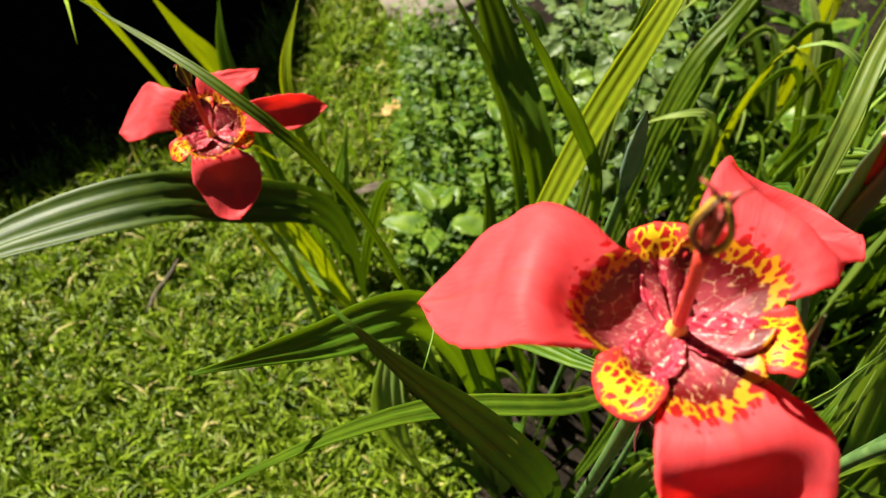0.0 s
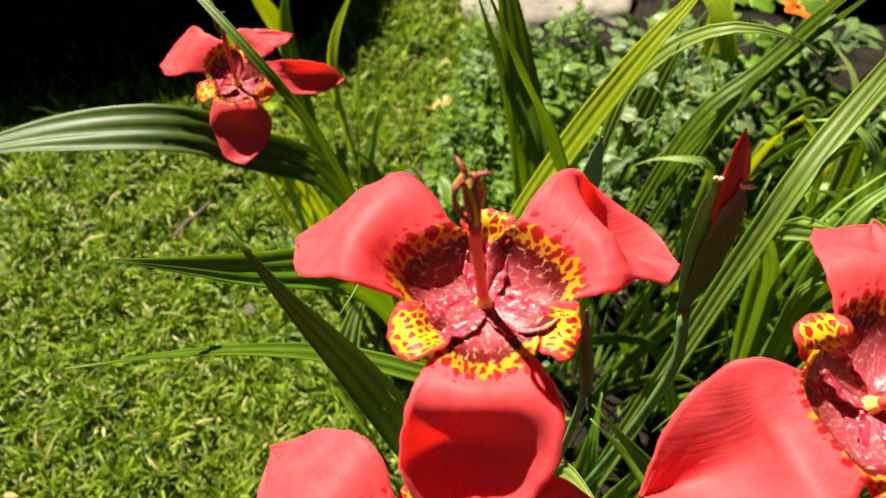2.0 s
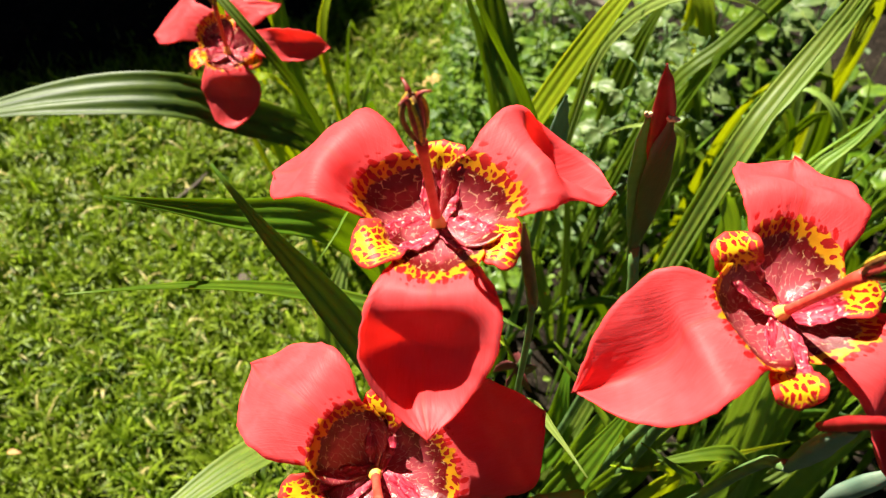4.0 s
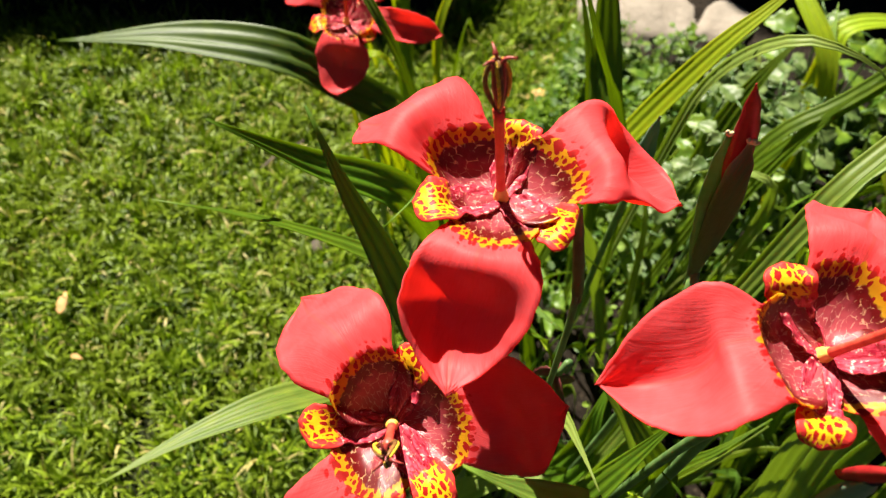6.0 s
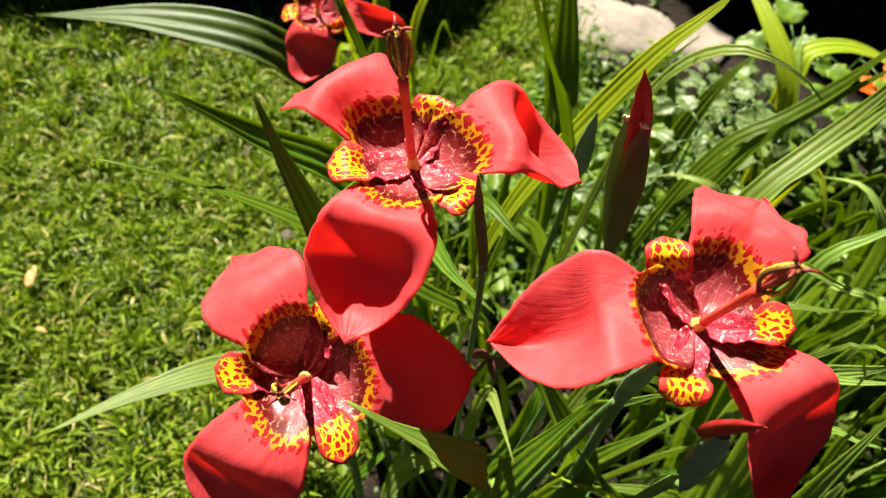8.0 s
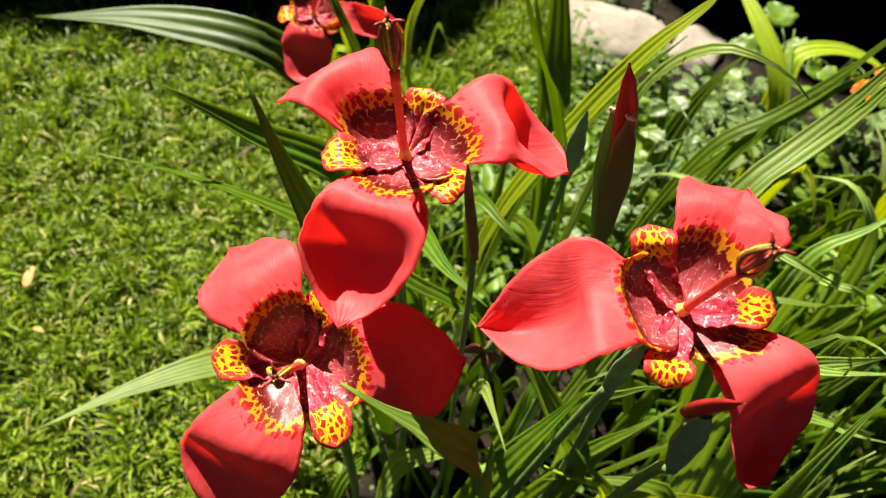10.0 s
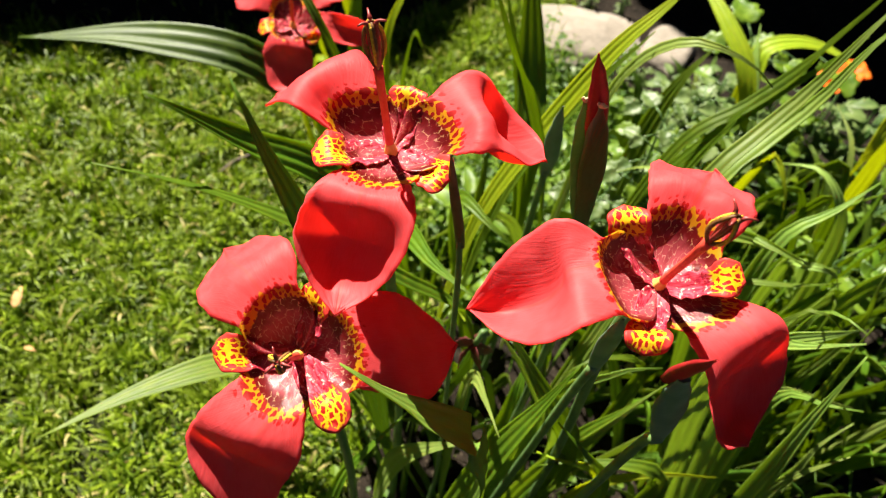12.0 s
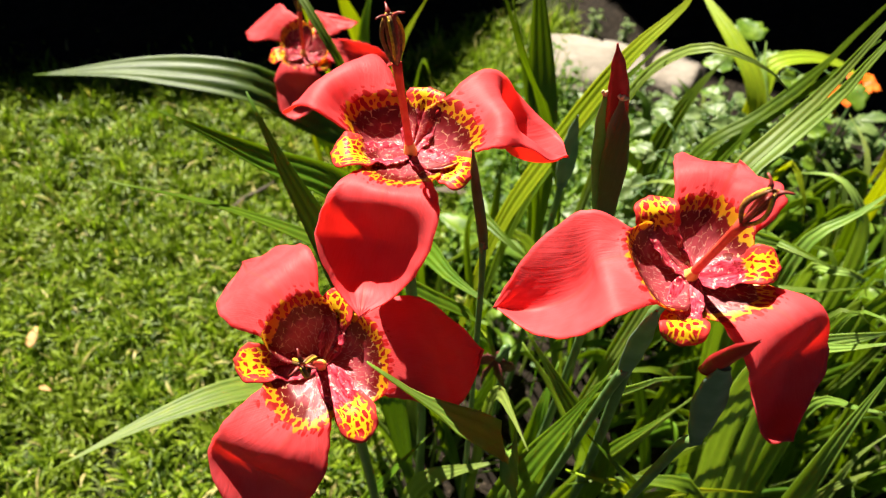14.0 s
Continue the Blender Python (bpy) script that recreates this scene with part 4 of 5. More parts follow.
def build_grass():
    rng = np.random.default_rng(5)
    # dense near strip, thinner outwards
    pts = []
    for n, x0, x1, y0, y1, size in ((108000, -0.95, 0.08, -0.05, 0.95, 1.0), (44000, -0.75, 0.1, 0.95, 1.45, 1.15), (14000, -1.6, -0.95, -0.6, 1.6, 1.3), (26000, -2.8, -1.6, -1.6, 0.6, 1.7), (30000, -1.6, 0.08, -1.6, -0.05, 1.3), (7000, -1.2, 0.4, 1.45, 2.4, 1.5)):
        x, y = rng.uniform(x0, x1, n), rng.uniform(y0, y1, n)
        edge = 0.02 + 0.045 * np.sin(2.2 * y + 0.6) + 0.02 * np.sin(7 * y)
        keep = x < edge + rng.normal(0, 0.02, n)
        bare = np.sin(x * 23 + 1.3) * np.sin(y * 19) + 0.6 * np.sin(x * 41 + y * 37)
        # no grass past the shade line, so that the shade there turns out darker
        t = np.clip((x + 0.28) / 0.18, 0, 1)
        far = 0.545 + (x + 0.75) * 0.53 + 0.22 * t * t * (3 - 2 * t)
        keep &= y < far + 0.05 + rng.exponential(0.025, n)
        # the lawn thins out away from the bed
        keep &= rng.random(n) < np.clip((x + 2.8) / 0.9, 0, 1) * np.clip((y + 1.6) / 0.8, 0, 1) + 0.12
        keep &= ~((bare > 1.05) & (rng.random(n) < 0.55))
        # a streak thinned to dark ground, in place of a shadow cast on the lawn
        a = np.clip(((x + 0.20) * 0.055 + (y - 0.17) * -0.10) / 0.013, 0, 1)
        shadow_gap = np.hypot(x + 0.20 - 0.055 * a, y - 0.17 + 0.10 * a)
        keep &= ~((shadow_gap < 0.014 + 0.008 * np.sin(y * 120) * np.sin(x * 90)) & (rng.random(n) < 0.9))
        keep &= ~((np.hypot(x + 0.288, (y - 0.147) * 1.4) < 0.024) & (rng.random(n) < 0.6))
        pts.append(np.stack([x[keep], y[keep], np.full(keep.sum(), size)], 1))
    p = np.concatenate(pts)
    n = len(p)
    tuft = 0.5 + 0.3 * np.sin(p[:, 0] * 61 + 3 * np.sin(p[:, 1] * 37)) * np.sin(p[:, 1] * 57) + 0.2 * np.sin(p[:, 0] * 113 + 2 * np.sin(p[:, 1] * 91)) * np.sin(p[:, 1] * 131 + 2 * np.sin(p[:, 0] * 47))
    h = rng.uniform(0.010, 0.031, n) * (0.32 + 1.45 * tuft ** 1.2) * p[:, 2]
    w = rng.uniform(0.0007, 0.0020, n) * p[:, 2]
    az = rng.uniform(0, 2 * np.pi, n)
    lean = rng.uniform(0.25, 1.25, n)
    d = np.stack([np.cos(az), np.sin(az), 0 * az], 1)
    side = np.stack([-np.sin(az), np.cos(az), 0 * az], 1) * w[:, None]
    up = np.array([0, 0, 1.0])
    base = np.stack([p[:, 0], p[:, 1], np.full(n, -0.003)], 1)
    m1 = base + up * (h * np.cos(lean * 0.45))[:, None] * 0.55 + d * (h * np.sin(lean * 0.45))[:, None] * 0.55
    m2 = m1 + up * (h * np.cos(lean))[:, None] * 0.4 + d * (h * np.sin(lean))[:, None] * 0.4
    tip = m2 + up * (h * np.cos(lean * 1.6))[:, None] * 0.35 + d * (h * np.sin(lean * 1.6))[:, None] * 0.35
    verts = np.stack([base - side, base + side, m1 - side, m1 + side, m2 - side * 0.75, m2 + side * 0.75, tip], 1).reshape(-1, 3)
    k = np.arange(n)[:, None] * 7
    quads = np.concatenate([k + [0, 1, 3, 2], k + [2, 3, 5, 4]], 0)
    tris = k + [4, 5, 6]
    me = bpy.data.meshes.new("lawn_grass")
    me.vertices.add(len(verts))
    me.vertices.foreach_set("co", verts.ravel())
    loops = np.concatenate([quads.ravel(), tris.ravel()])
    me.loops.add(len(loops))
    me.loops.foreach_set("vertex_index", loops)
    starts = np.concatenate([np.arange(len(quads)) * 4, len(quads) * 4 + np.arange(len(tris)) * 3])
    me.polygons.add(len(starts))
    me.polygons.foreach_set("loop_start", starts)
    me.polygons.foreach_set("use_smooth", np.ones(len(starts), bool))
    me.update(calc_edges=True)
    me.materials.append(M_GRASS)
    tagged(new("lawn_grass", me), "short mown bright green lawn grass", "grass", kind="stuff")


# ---- unseen walls, added only to throw the shade ----
def build_wall(name, a, b, height, depth, label):
    a, b = Vector((*a, 0)), Vector((*b, 0))
    d = (b - a).normalized()
    out = Vector((-d.y, d.x, 0)) * depth
    bm = bmesh.new()
    low = [bm.verts.new(v - Vector((0, 0, 0.1))) for v in (a, b, b + out, a + out)]
    hi = [bm.verts.new(v + Vector((0, 0, height))) for v in (a, b, b + out, a + out)]
    bm.faces.new(low[::-1])
    bm.faces.new(hi)
    for i in range(4):
        bm.faces.new((low[i], low[(i + 1) % 4], hi[(i + 1) % 4], hi[i]))
    bmesh.ops.bevel(bm, geom=bm.edges[:], offset=0.015, segments=2, affect="EDGES")
    me = bpy.data.meshes.new(name)
    bm.to_mesh(me)
    bm.free()
    me.materials.append(M_WALL)
    tagged(new(name, me), label, "wall", kind="structure")


def build_stone(at, size, turn, seed, label, mat=None):
    bm = bmesh.new()
    bmesh.ops.create_icosphere(bm, subdivisions=4, radius=1.0)
    for v in bm.verts:
        c = v.co.copy()
        k = 1 + 0.22 * noise.noise(c * 1.3 + Vector((seed, 0, 0))) + 0.07 * noise.noise(c * 4 + Vector((0, seed, 0)))
        c = Vector((math.copysign(abs(c.x) ** 0.7, c.x), math.copysign(abs(c.y) ** 0.7, c.y), math.copysign(abs(c.z) ** 0.55, c.z))) * k
        v.co = Vector((c.x * size[0], c.y * size[1], c.z * size[2]))
    for f in bm.faces:
        f.smooth = True
    me = bpy.data.meshes.new("stone")
    bm.to_mesh(me)
    bm.free()
    me.materials.append(mat or M_STONE)
    ob = new("pebble" if mat else "stone", me)
    ob.matrix_world = pose(*at, 0, 0, turn)
    tagged(ob, label, "stone", "" if mat else "edging stones")


build_ground()
build_wall("wall_1", (-4.485, 0.112), (-1.335, 1.800), 1.75, 0.2, "plain unseen wall added to shade the lawn's far side")
build_wall("wall_3", (-1.335, 1.800), (-1.265, 2.845), 1.75, 0.2, "plain unseen wall running back, added to cast shade")
build_wall("wall_2", (-1.215, 2.300), (3.4, 2.300), 2.10, 0.2, "plain unseen wall added to shade the back of the bed")
build_stone((0.075, 1.105, 0.002), (0.104, 0.082, 0.038), 14, 1.0, "broad flat pale limestone slab at the lawn edge")
build_stone((0.222, 1.165, 0.000), (0.052, 0.072, 0.036), -10, 5.0, "small flat pale limestone slab half in shade")
build_stone((0.255, 0.70, 0.012), (0.055, 0.030, 0.022), 8, 9.0, "flat grey-pink stone in the soil")

# ---- flowers ----
F1 = (0.1113, 0.1950, 0.5725)
flower(F1, (-0.03, 0.0, 1.0), [
    dict(rim=(-29.6, 3.2, 12.0), edge=[(-14.0, 18.2, 13.8), (-30.1, 31.1, 15.5), (-44.6, 35.2, 4.6), (-57.1, 31.2, -8.5), (-69.6, 21.2, -17.6), (-63.7, 5.6, -9.4), (-55.7, -5.2, 4.1), (-40.5, -10.2, 13.2), (-23.6, -7.8, 6.7)], shoulder=0.0035, dents=[(0.62, 0.1, 0.25, 0.3, 0.002)]),
    dict(rim=(24.0, 12.0, 15.5), edge=[(5.1, 21.8, 15.7), (15.1, 39.8, 19.9), (30.3, 50.9, 6.0), (51.1, 44.9, -2.8), (59.8, 27.0, 1.9), (54.0, 15.4, 7.9), (44.1, 10.9, 13.9), (36.1, 2.5, 15.0), (26.1, 1.7, 11.4)], shoulder=0.0035, steep=2.0, deep=0.002, dents=[(0.59, -0.40, 0.26, 0.55, 0.019)]),
    dict(rim=(2.7, -28.3, 8.6), edge=[(-11.0, -22.4, 5.6), (-15.3, -39.0, 5.3), (-13.5, -54.6, -1.9), (-3.1, -63.4, -13.2), (11.7, -68.6, -21.5), (21.9, -55.4, -15.2), (27.8, -45.4, -0.7), (25.9, -32.1, 9.4), (16.9, -18.3, 7.9)], hollow=0.015, at=0.53, lean=-0.38, shoulder=0.003, wave=0.0006, deep=0.0, steep=2.1),
], [
    dict(tip=(-25.8, -20.7, 5.6), left=(-23.0, -10.3, 9.0), right=(-12.5, -25.7, 8.6)),
    dict(tip=(29.8, -8.8, 8.7), left=(25.8, -0.8, 12.5), right=(23.9, -17.5, 6.7)),
    dict(tip=(-3.8, 25.9, 14.6), left=(-11.8, 22.0, 12.0), right=(4.5, 23.0, 15.0)),
], (0.1015, 0.1894, 0.6397), (0.13, 0.235, 0.0), "open coral-red tiger flower with a yellow-spotted cup")

F3 = (0.2319, 0.1904, 0.5655)
flower(F3, (0.06, -0.08, 1.0), [
    dict(rim=(-25.5, -13.9, 15.5), edge=[(-27.1, -2.0, 15.6), (-42.7, -2.2, 17.4), (-55.7, -10.0, 8.2), (-61.1, -22.4, -4.6), (-64.5, -37.8, -13.5), (-48.5, -45.4, -9.0), (-34.1, -49.1, 1.9), (-22.4, -42.5, 13.8), (-10.6, -29.2, 12.3)], fold=0.017, shoulder=0.002),
    dict(rim=(0.5, 29.0, 17.0), edge=[(-14.3, 21.0, 13.8), (-19.5, 35.3, 17.9), (-19.3, 50.4, 13.5), (-8.5, 61.7, 5.1), (7.5, 68.5, 5.2), (18.6, 59.6, 9.7), (24.5, 48.2, 16.2), (24.1, 32.9, 17.6), (17.4, 19.7, 13.5)], shoulder=0.003, wave=0.0016, dents=[(0.5, 0.1, 0.4, 0.2, 0.003)]),
    dict(rim=(28.5, -6.0, 6.6), edge=[(27.2, 4.4, 5.9), (46.7, 2.3, 5.6), (57.6, -5.3, -10.4), (58.6, -17.7, -23.3), (55.3, -33.3, -29.4), (45.4, -40.8, -24.7), (36.3, -37.7, -14.2), (27.0, -27.2, -5.6), (14.3, -16.1, -0.2)], shoulder=0.004, hollow=0.009, at=0.62, deep=0.001, steep=1.8),
], [
    dict(tip=(-24.8, 16.6, 17.6), left=(-28.4, 7.9, 14.6), right=(-12.1, 12.6, 17.4)),
    dict(tip=(2.0, -36.5, 4.1), left=(-7.4, -33.7, 6.9), right=(8.9, -28.5, 9.5)),
    dict(tip=(28.0, 5.5, 15.0), left=(18.3, 10.1, 18.2), right=(22.4, -3.2, 12.1)),
], (0.2379, 0.1745, 0.6321), (0.25, 0.23, 0.0), "open coral-red tiger flower with a long slanting column")

F4 = (0.1045, 0.1260, 0.5025)
flower(F4, (-0.10, -0.22, 1.0), [
    dict(rim=(-20.3, 7.8, 24.0), edge=[(-8.7, 16.8, 25.9), (-18.6, 31.0, 30.4), (-33.4, 36.6, 23.7), (-47.6, 36.1, 11.5), (-60.4, 32.8, -0.9), (-58.9, 15.8, -2.7), (-53.3, 2.7, 6.7), (-39.3, -6.0, 12.1), (-23.0, -7.5, 16.6)], shoulder=0.003, wave=0.0018),
    dict(rim=(25.9, 9.5, 17.5), edge=[(10.0, 18.0, 22.0), (20.5, 31.0, 24.0), (33.1, 39.3, 17.7), (46.4, 42.0, 6.0), (60.2, 39.2, -2.3), (62.5, 23.7, -5.6), (60.1, 8.4, -1.8), (48.2, 0.1, 5.3), (31.9, -3.4, 4.5)], shoulder=0.002),
    dict(rim=(5.2, -31.2, 2.5), edge=[(-14.3, -23.1, 6.3), (-22.7, -38.6, -2.2), (-26.5, -48.6, -17.3), (-14.8, -59.3, -28.8), (0.7, -62.2, -36.6), (14.9, -55.3, -35.1), (19.2, -46.1, -23.0), (22.3, -36.1, -9.6), (16.1, -20.2, -0.8)], shoulder=0.003, deep=0.0, steep=2.1),
], [
    dict(tip=(-31.0, -17.5, 8.2), left=(-24.3, -9.2, 13.1), right=(-15.8, -21.8, 6.3)),
    dict(tip=(32.3, -23.1, -1.4), left=(17.9, -20.8, 2.2), right=(29.6, -8.5, 3.6)),
    dict(tip=(-6.0, 23.2, 23.8), left=(-7.1, 18.3, 19.7), right=(7.0, 15.5, 17.5)),
], (0.1155, 0.0969, 0.5561), (0.12, 0.17, 0.0), "open coral-red tiger flower lying lower, partly shaded by its neighbour")

F2 = (-0.1002, 0.4508, 0.3864)
flower(F2, (0.0, -0.25, 1.0), [
    dict(rim=(-24.0, 10.0, 14.0), edge=[(-12.4, 18.1, 22.4), (-28.8, 24.6, 22.2), (-44.4, 33.9, 18.0), (-58.6, 26.4, 4.7), (-66.9, 10.8, -5.5), (-60.1, 2.9, -6.3), (-49.8, 0.7, -2.9), (-38.7, 2.2, 0.5), (-24.1, 1.7, 4.2)]),
    dict(rim=(5.0, -25.0, 5.0), edge=[(-9.1, -21.1, 3.3), (-9.4, -33.4, -7.6), (-2.6, -42.7, -18.3), (6.0, -49.7, -26.9), (19.0, -50.1, -29.3), (28.9, -40.5, -22.7), (34.7, -29.6, -13.5), (30.7, -19.8, -2.1), (18.7, -15.9, 5.2)], hollow=0.004),
    dict(rim=(25.0, 3.0, 14.0), edge=[(21.7, 9.0, 18.2), (38.3, 11.3, 22.7), (56.1, 15.2, 21.4), (68.8, 17.9, 17.1), (78.6, 15.3, 9.8), (70.3, 7.6, 4.8), (58.9, 0.8, 4.1), (44.5, -5.4, 6.1), (25.8, -6.7, 10.1)], hollow=0.006),
    dict(rim=(2.0, 26.0, 14.0), edge=[(-9.2, 24.6, 12.8), (-9.3, 34.8, 20.8), (4.0, 39.2, 21.2), (18.2, 42.2, 20.7), (31.8, 43.3, 19.4), (29.7, 35.7, 17.8), (23.1, 29.9, 15.9), (18.8, 23.4, 12.6), (11.6, 17.8, 11.4)]),
], [
    dict(tip=(-24.8, -17.8, -3.4), left=(-24.0, -7.0, 3.0), right=(-12.0, -19.0, 1.0)),
    dict(tip=(30.2, -10.8, 3.6), left=(26.0, -2.0, 8.0), right=(21.0, -15.0, 2.0)),
    dict(tip=(-7.8, 27.2, 12.6), left=(-16.0, 22.0, 10.0), right=(1.0, 23.0, 11.0)),
], (-0.1050, 0.4560, 0.4480), (-0.08, 0.50, 0.0), "distant coral-red tiger flower with four broad petals")


# ---- buds ----
def bud(stem_pts, spathe_pts, spathe_r, red_pts, red_r, label, mat, bracts=(), stem_r=0.0026):
    """A boat-shaped spathe on its stem; red_pts: the furled petals that push out of it."""
    top = thing("tiger_flower_bud", (stem_pts[-1][0], stem_pts[-1][1], 0.0), label, "bud", "tiger flower buds")
    inv = Vector(top.location)

    def ribbed(name, pts, radii, m, flat, keel):
        pts = curve_points(pts, 22)
        n = len(radii)
        verts, faces, sides = [], [], 16
        for i, p in enumerate(pts):
            x = i / (len(pts) - 1) * (n - 1)
            k = min(int(x), n - 2)
            r = radii[k] + (radii[k + 1] - radii[k]) * smooth(x - k)
            tan = (pts[min(i + 1, len(pts) - 1)] - pts[max(i - 1, 0)]).normalized()
            a = tan.cross(Vector((0.1, -0.7, 0.7))).normalized()
            b = tan.cross(a)
            for q in range(sides):
                g = 2 * math.pi * q / sides
                rr = r * (1 + keel * abs(math.cos(g)) ** 6 + 0.05 * math.sin(5 * g + i * 0.2))
                verts.append(p + a * math.cos(g) * rr + b * math.sin(g) * rr * flat - inv)
        for i in range(len(pts) - 1):
            for q in range(sides):
                q2 = (q + 1) % sides
                faces.append((i * sides + q, i * sides + q2, (i + 1) * sides + q2, (i + 1) * sides + q))
        faces.append(tuple(range(sides)))
        faces.append(tuple((len(pts) - 1) * sides + q for q in range(sides))[::-1])
        return mesh_from(name, verts, faces, m)
    pts = curve_points(stem_pts, 14)
    part("stem", tube_mesh("stem", [p - inv for p in pts], [stem_r] * 7 + [stem_r * 1.15] * 7, M_STEM), top)
    part("spathe", ribbed("spathe", spathe_pts, spathe_r, mat, 0.62, 0.18), top)
    if red_pts:
        part("furled_petals", ribbed("furled_petals", red_pts, red_r, M_BUDRED, 0.8, 0.25), top, "dark red furled petals")
    for pts, radii, m, text in bracts:
        br = part("bract", ribbed("bract", pts, radii, m, 0.50, 0.22), top, text)
        tip = Vector(pts[-1])
        for d in (Vector((0.0022, -0.001, 0.0012)), Vector((-0.0018, -0.001, 0.0016)), Vector((0.0004, -0.0016, 0.0024))):
            c = [tip - d * 0.5, tip + d * 0.5, tip + d + Vector((0.0005, 0, 0.0006))]
            part("withered_edge", tube_mesh("withered_edge", [p - inv for p in curve_points(c, 6)], [0.0006, 0.0010, 0.0007, 0.0010, 0.0007, 0.0004], M_WITHER, 6), br, "dry straw-coloured bract edge")
    return top


bud([(0.1975, 0.256, 0.500), (0.206, 0.246, 0.440), (0.21, 0.26, 0.2), (0.20, 0.28, 0.0)],
    [(0.1985, 0.257, 0.488), (0.193, 0.2535, 0.525), (0.1885, 0.250, 0.550), (0.1850, 0.248, 0.574)], [0.0019, 0.0034, 0.0046, 0.0048, 0.0036],
    [(0.1858, 0.2475, 0.570), (0.1830, 0.2445, 0.588), (0.1790, 0.2425, 0.606), (0.1750, 0.2405, 0.6205)], [0.0030, 0.0038, 0.0036, 0.0024, 0.0003], "tall green and red-brown bud with a dark red furled tip", M_BRACT,
    [([(0.196, 0.256, 0.500), (0.1895, 0.2515, 0.530), (0.1838, 0.2480, 0.558), (0.1795, 0.2455, 0.578), (0.1765, 0.2430, 0.595)], [0.0016, 0.0036, 0.0044, 0.0030, 0.0008], M_BRACT, "blue-green bract with a dry tip"),
     ([(0.197, 0.255, 0.498), (0.1930, 0.2500, 0.530), (0.1895, 0.2465, 0.558), (0.1862, 0.2430, 0.580), (0.1835, 0.2395, 0.598)], [0.0016, 0.0040, 0.0050, 0.0040, 0.0008], M_SPATHE_RED, "red-brown bract with a dry tip")])
bud([(0.262, 0.164, 0.500), (0.262, 0.175, 0.45), (0.255, 0.18, 0.2), (0.25, 0.19, 0.0)],
    [(0.263, 0.163, 0.500), (0.257, 0.158, 0.528), (0.252, 0.154, 0.552), (0.249, 0.150, 0.572)], [0.0024, 0.0046, 0.0058, 0.0046, 0.0020],
    [(0.2460, 0.155, 0.560), (0.2470, 0.149, 0.580), (0.2490, 0.1405, 0.6030)], [0.0022, 0.0030, 0.0024, 0.0004], "low grey-green bud with dark red furled petals", M_SPATHE)
bud([(0.228, 0.192, 0.490), (0.226, 0.20, 0.42), (0.22, 0.21, 0.2), (0.215, 0.22, 0.0)],
    [(0.229, 0.194, 0.480), (0.227, 0.188, 0.510), (0.225, 0.178, 0.540), (0.2234, 0.168, 0.566)], [0.0024, 0.0038, 0.0042, 0.0030, 0.0006], [], [], "closed blue-green pointed bud under a flower", M_SPATHE)
bud([(0.159, 0.362, 0.43), (0.160, 0.37, 0.35), (0.165, 0.38, 0.15), (0.16, 0.39, 0.0)],
    [(0.159, 0.362, 0.425), (0.158, 0.361, 0.450), (0.157, 0.3608, 0.470), (0.1566, 0.3606, 0.489)], [0.003, 0.0052, 0.0048, 0.003, 0.0006], [], [], "closed blue-green pointed bud among the leaves", M_SPATHE)
bud([(0.150, 0.188, 0.545), (0.155, 0.192, 0.48), (0.17, 0.21, 0.2), (0.165, 0.22, 0.0)],
    [(0.151, 0.188, 0.54), (0.148, 0.1875, 0.555), (0.143, 0.187, 0.576), (0.1395, 0.1867, 0.594)], [0.0016, 0.0019, 0.0019, 0.0015, 0.0004], [], [], "thin dark pointed sheath beside an open flower", M_SHEATH, (), 0.0015)
bud([(0.345, 0.20, 0.36), (0.34, 0.2, 0.3), (0.32, 0.2, 0.1), (0.31, 0.2, 0.0)],
    [(0.344, 0.20, 0.365), (0.352, 0.205, 0.385), (0.362, 0.21, 0.40), (0.372, 0.216, 0.415)], [0.003, 0.0058, 0.0055, 0.0035, 0.0006], [], [], "closed green pointed bud low in the bed", M_SPATHE)


# ---- leaves ----
def clump(name, rows, label, category="plant", group="tiger flower leaf fans"):
    foot = Vector(rows[0][0][0])
    top = thing(name, (foot.x, foot.y, 0.0), label, category, group)
    for ctrl, wide, mat, *rest in rows:
        face = rest[0] if rest else (-0.42, -0.30, 0.85)
        ob = part("leaf", sword_mesh(ctrl, wide, face, rest[1] if len(rest) > 1 else 0.5, inv=Vector(top.location), mat=mat, face_tip=rest[2] if len(rest) > 2 else None, foot=rest[3] if len(rest) > 3 else 0.5), top)
        thick(ob, 0.0004)
    return top


for rows in (LEAVES_NEAR_A, LEAVES_NEAR_B,):
    clump("sword_leaf_plant", rows, "ribbed green sword-shaped leaves round the flower stems")
for rows in (LEAVES_FRONT_A, LEAVES_FRONT_B, LEAVES_FRONT_C,):
    clump("sword_leaf_plant", rows, "ribbed green sword-shaped leaves low under the flowers")
for rows in (LEAVES_RIGHT_A, LEAVES_RIGHT_B, LEAVES_RIGHT_C, LEAVES_RIGHT_D):
    clump("sword_leaf_plant", rows, "pale arching sword-shaped leaves under a red petal")
for rows in (LEAVES_BACK_A, LEAVES_BACK_B,):
    clump("sword_leaf_plant", rows, "ribbed sword-shaped leaves round the distant flower")
for rows in (LEAVES_REAR_A, LEAVES_REAR_B, LEAVES_REAR_C,):
    clump("sword_leaf_plant", rows, "tall upright ribbed sword-shaped leaves")
for rows in (LEAVES_SIDE_A, LEAVES_SIDE_B,):
    clump("sword_leaf_plant", rows, "arching ribbed sword-shaped leaves beside a bud")
for rows in (LEAVES_FAR_A, LEAVES_FAR_B,):
    clump("sword_leaf_plant", rows, "yellowing ribbed sword-shaped leaves in the bed")


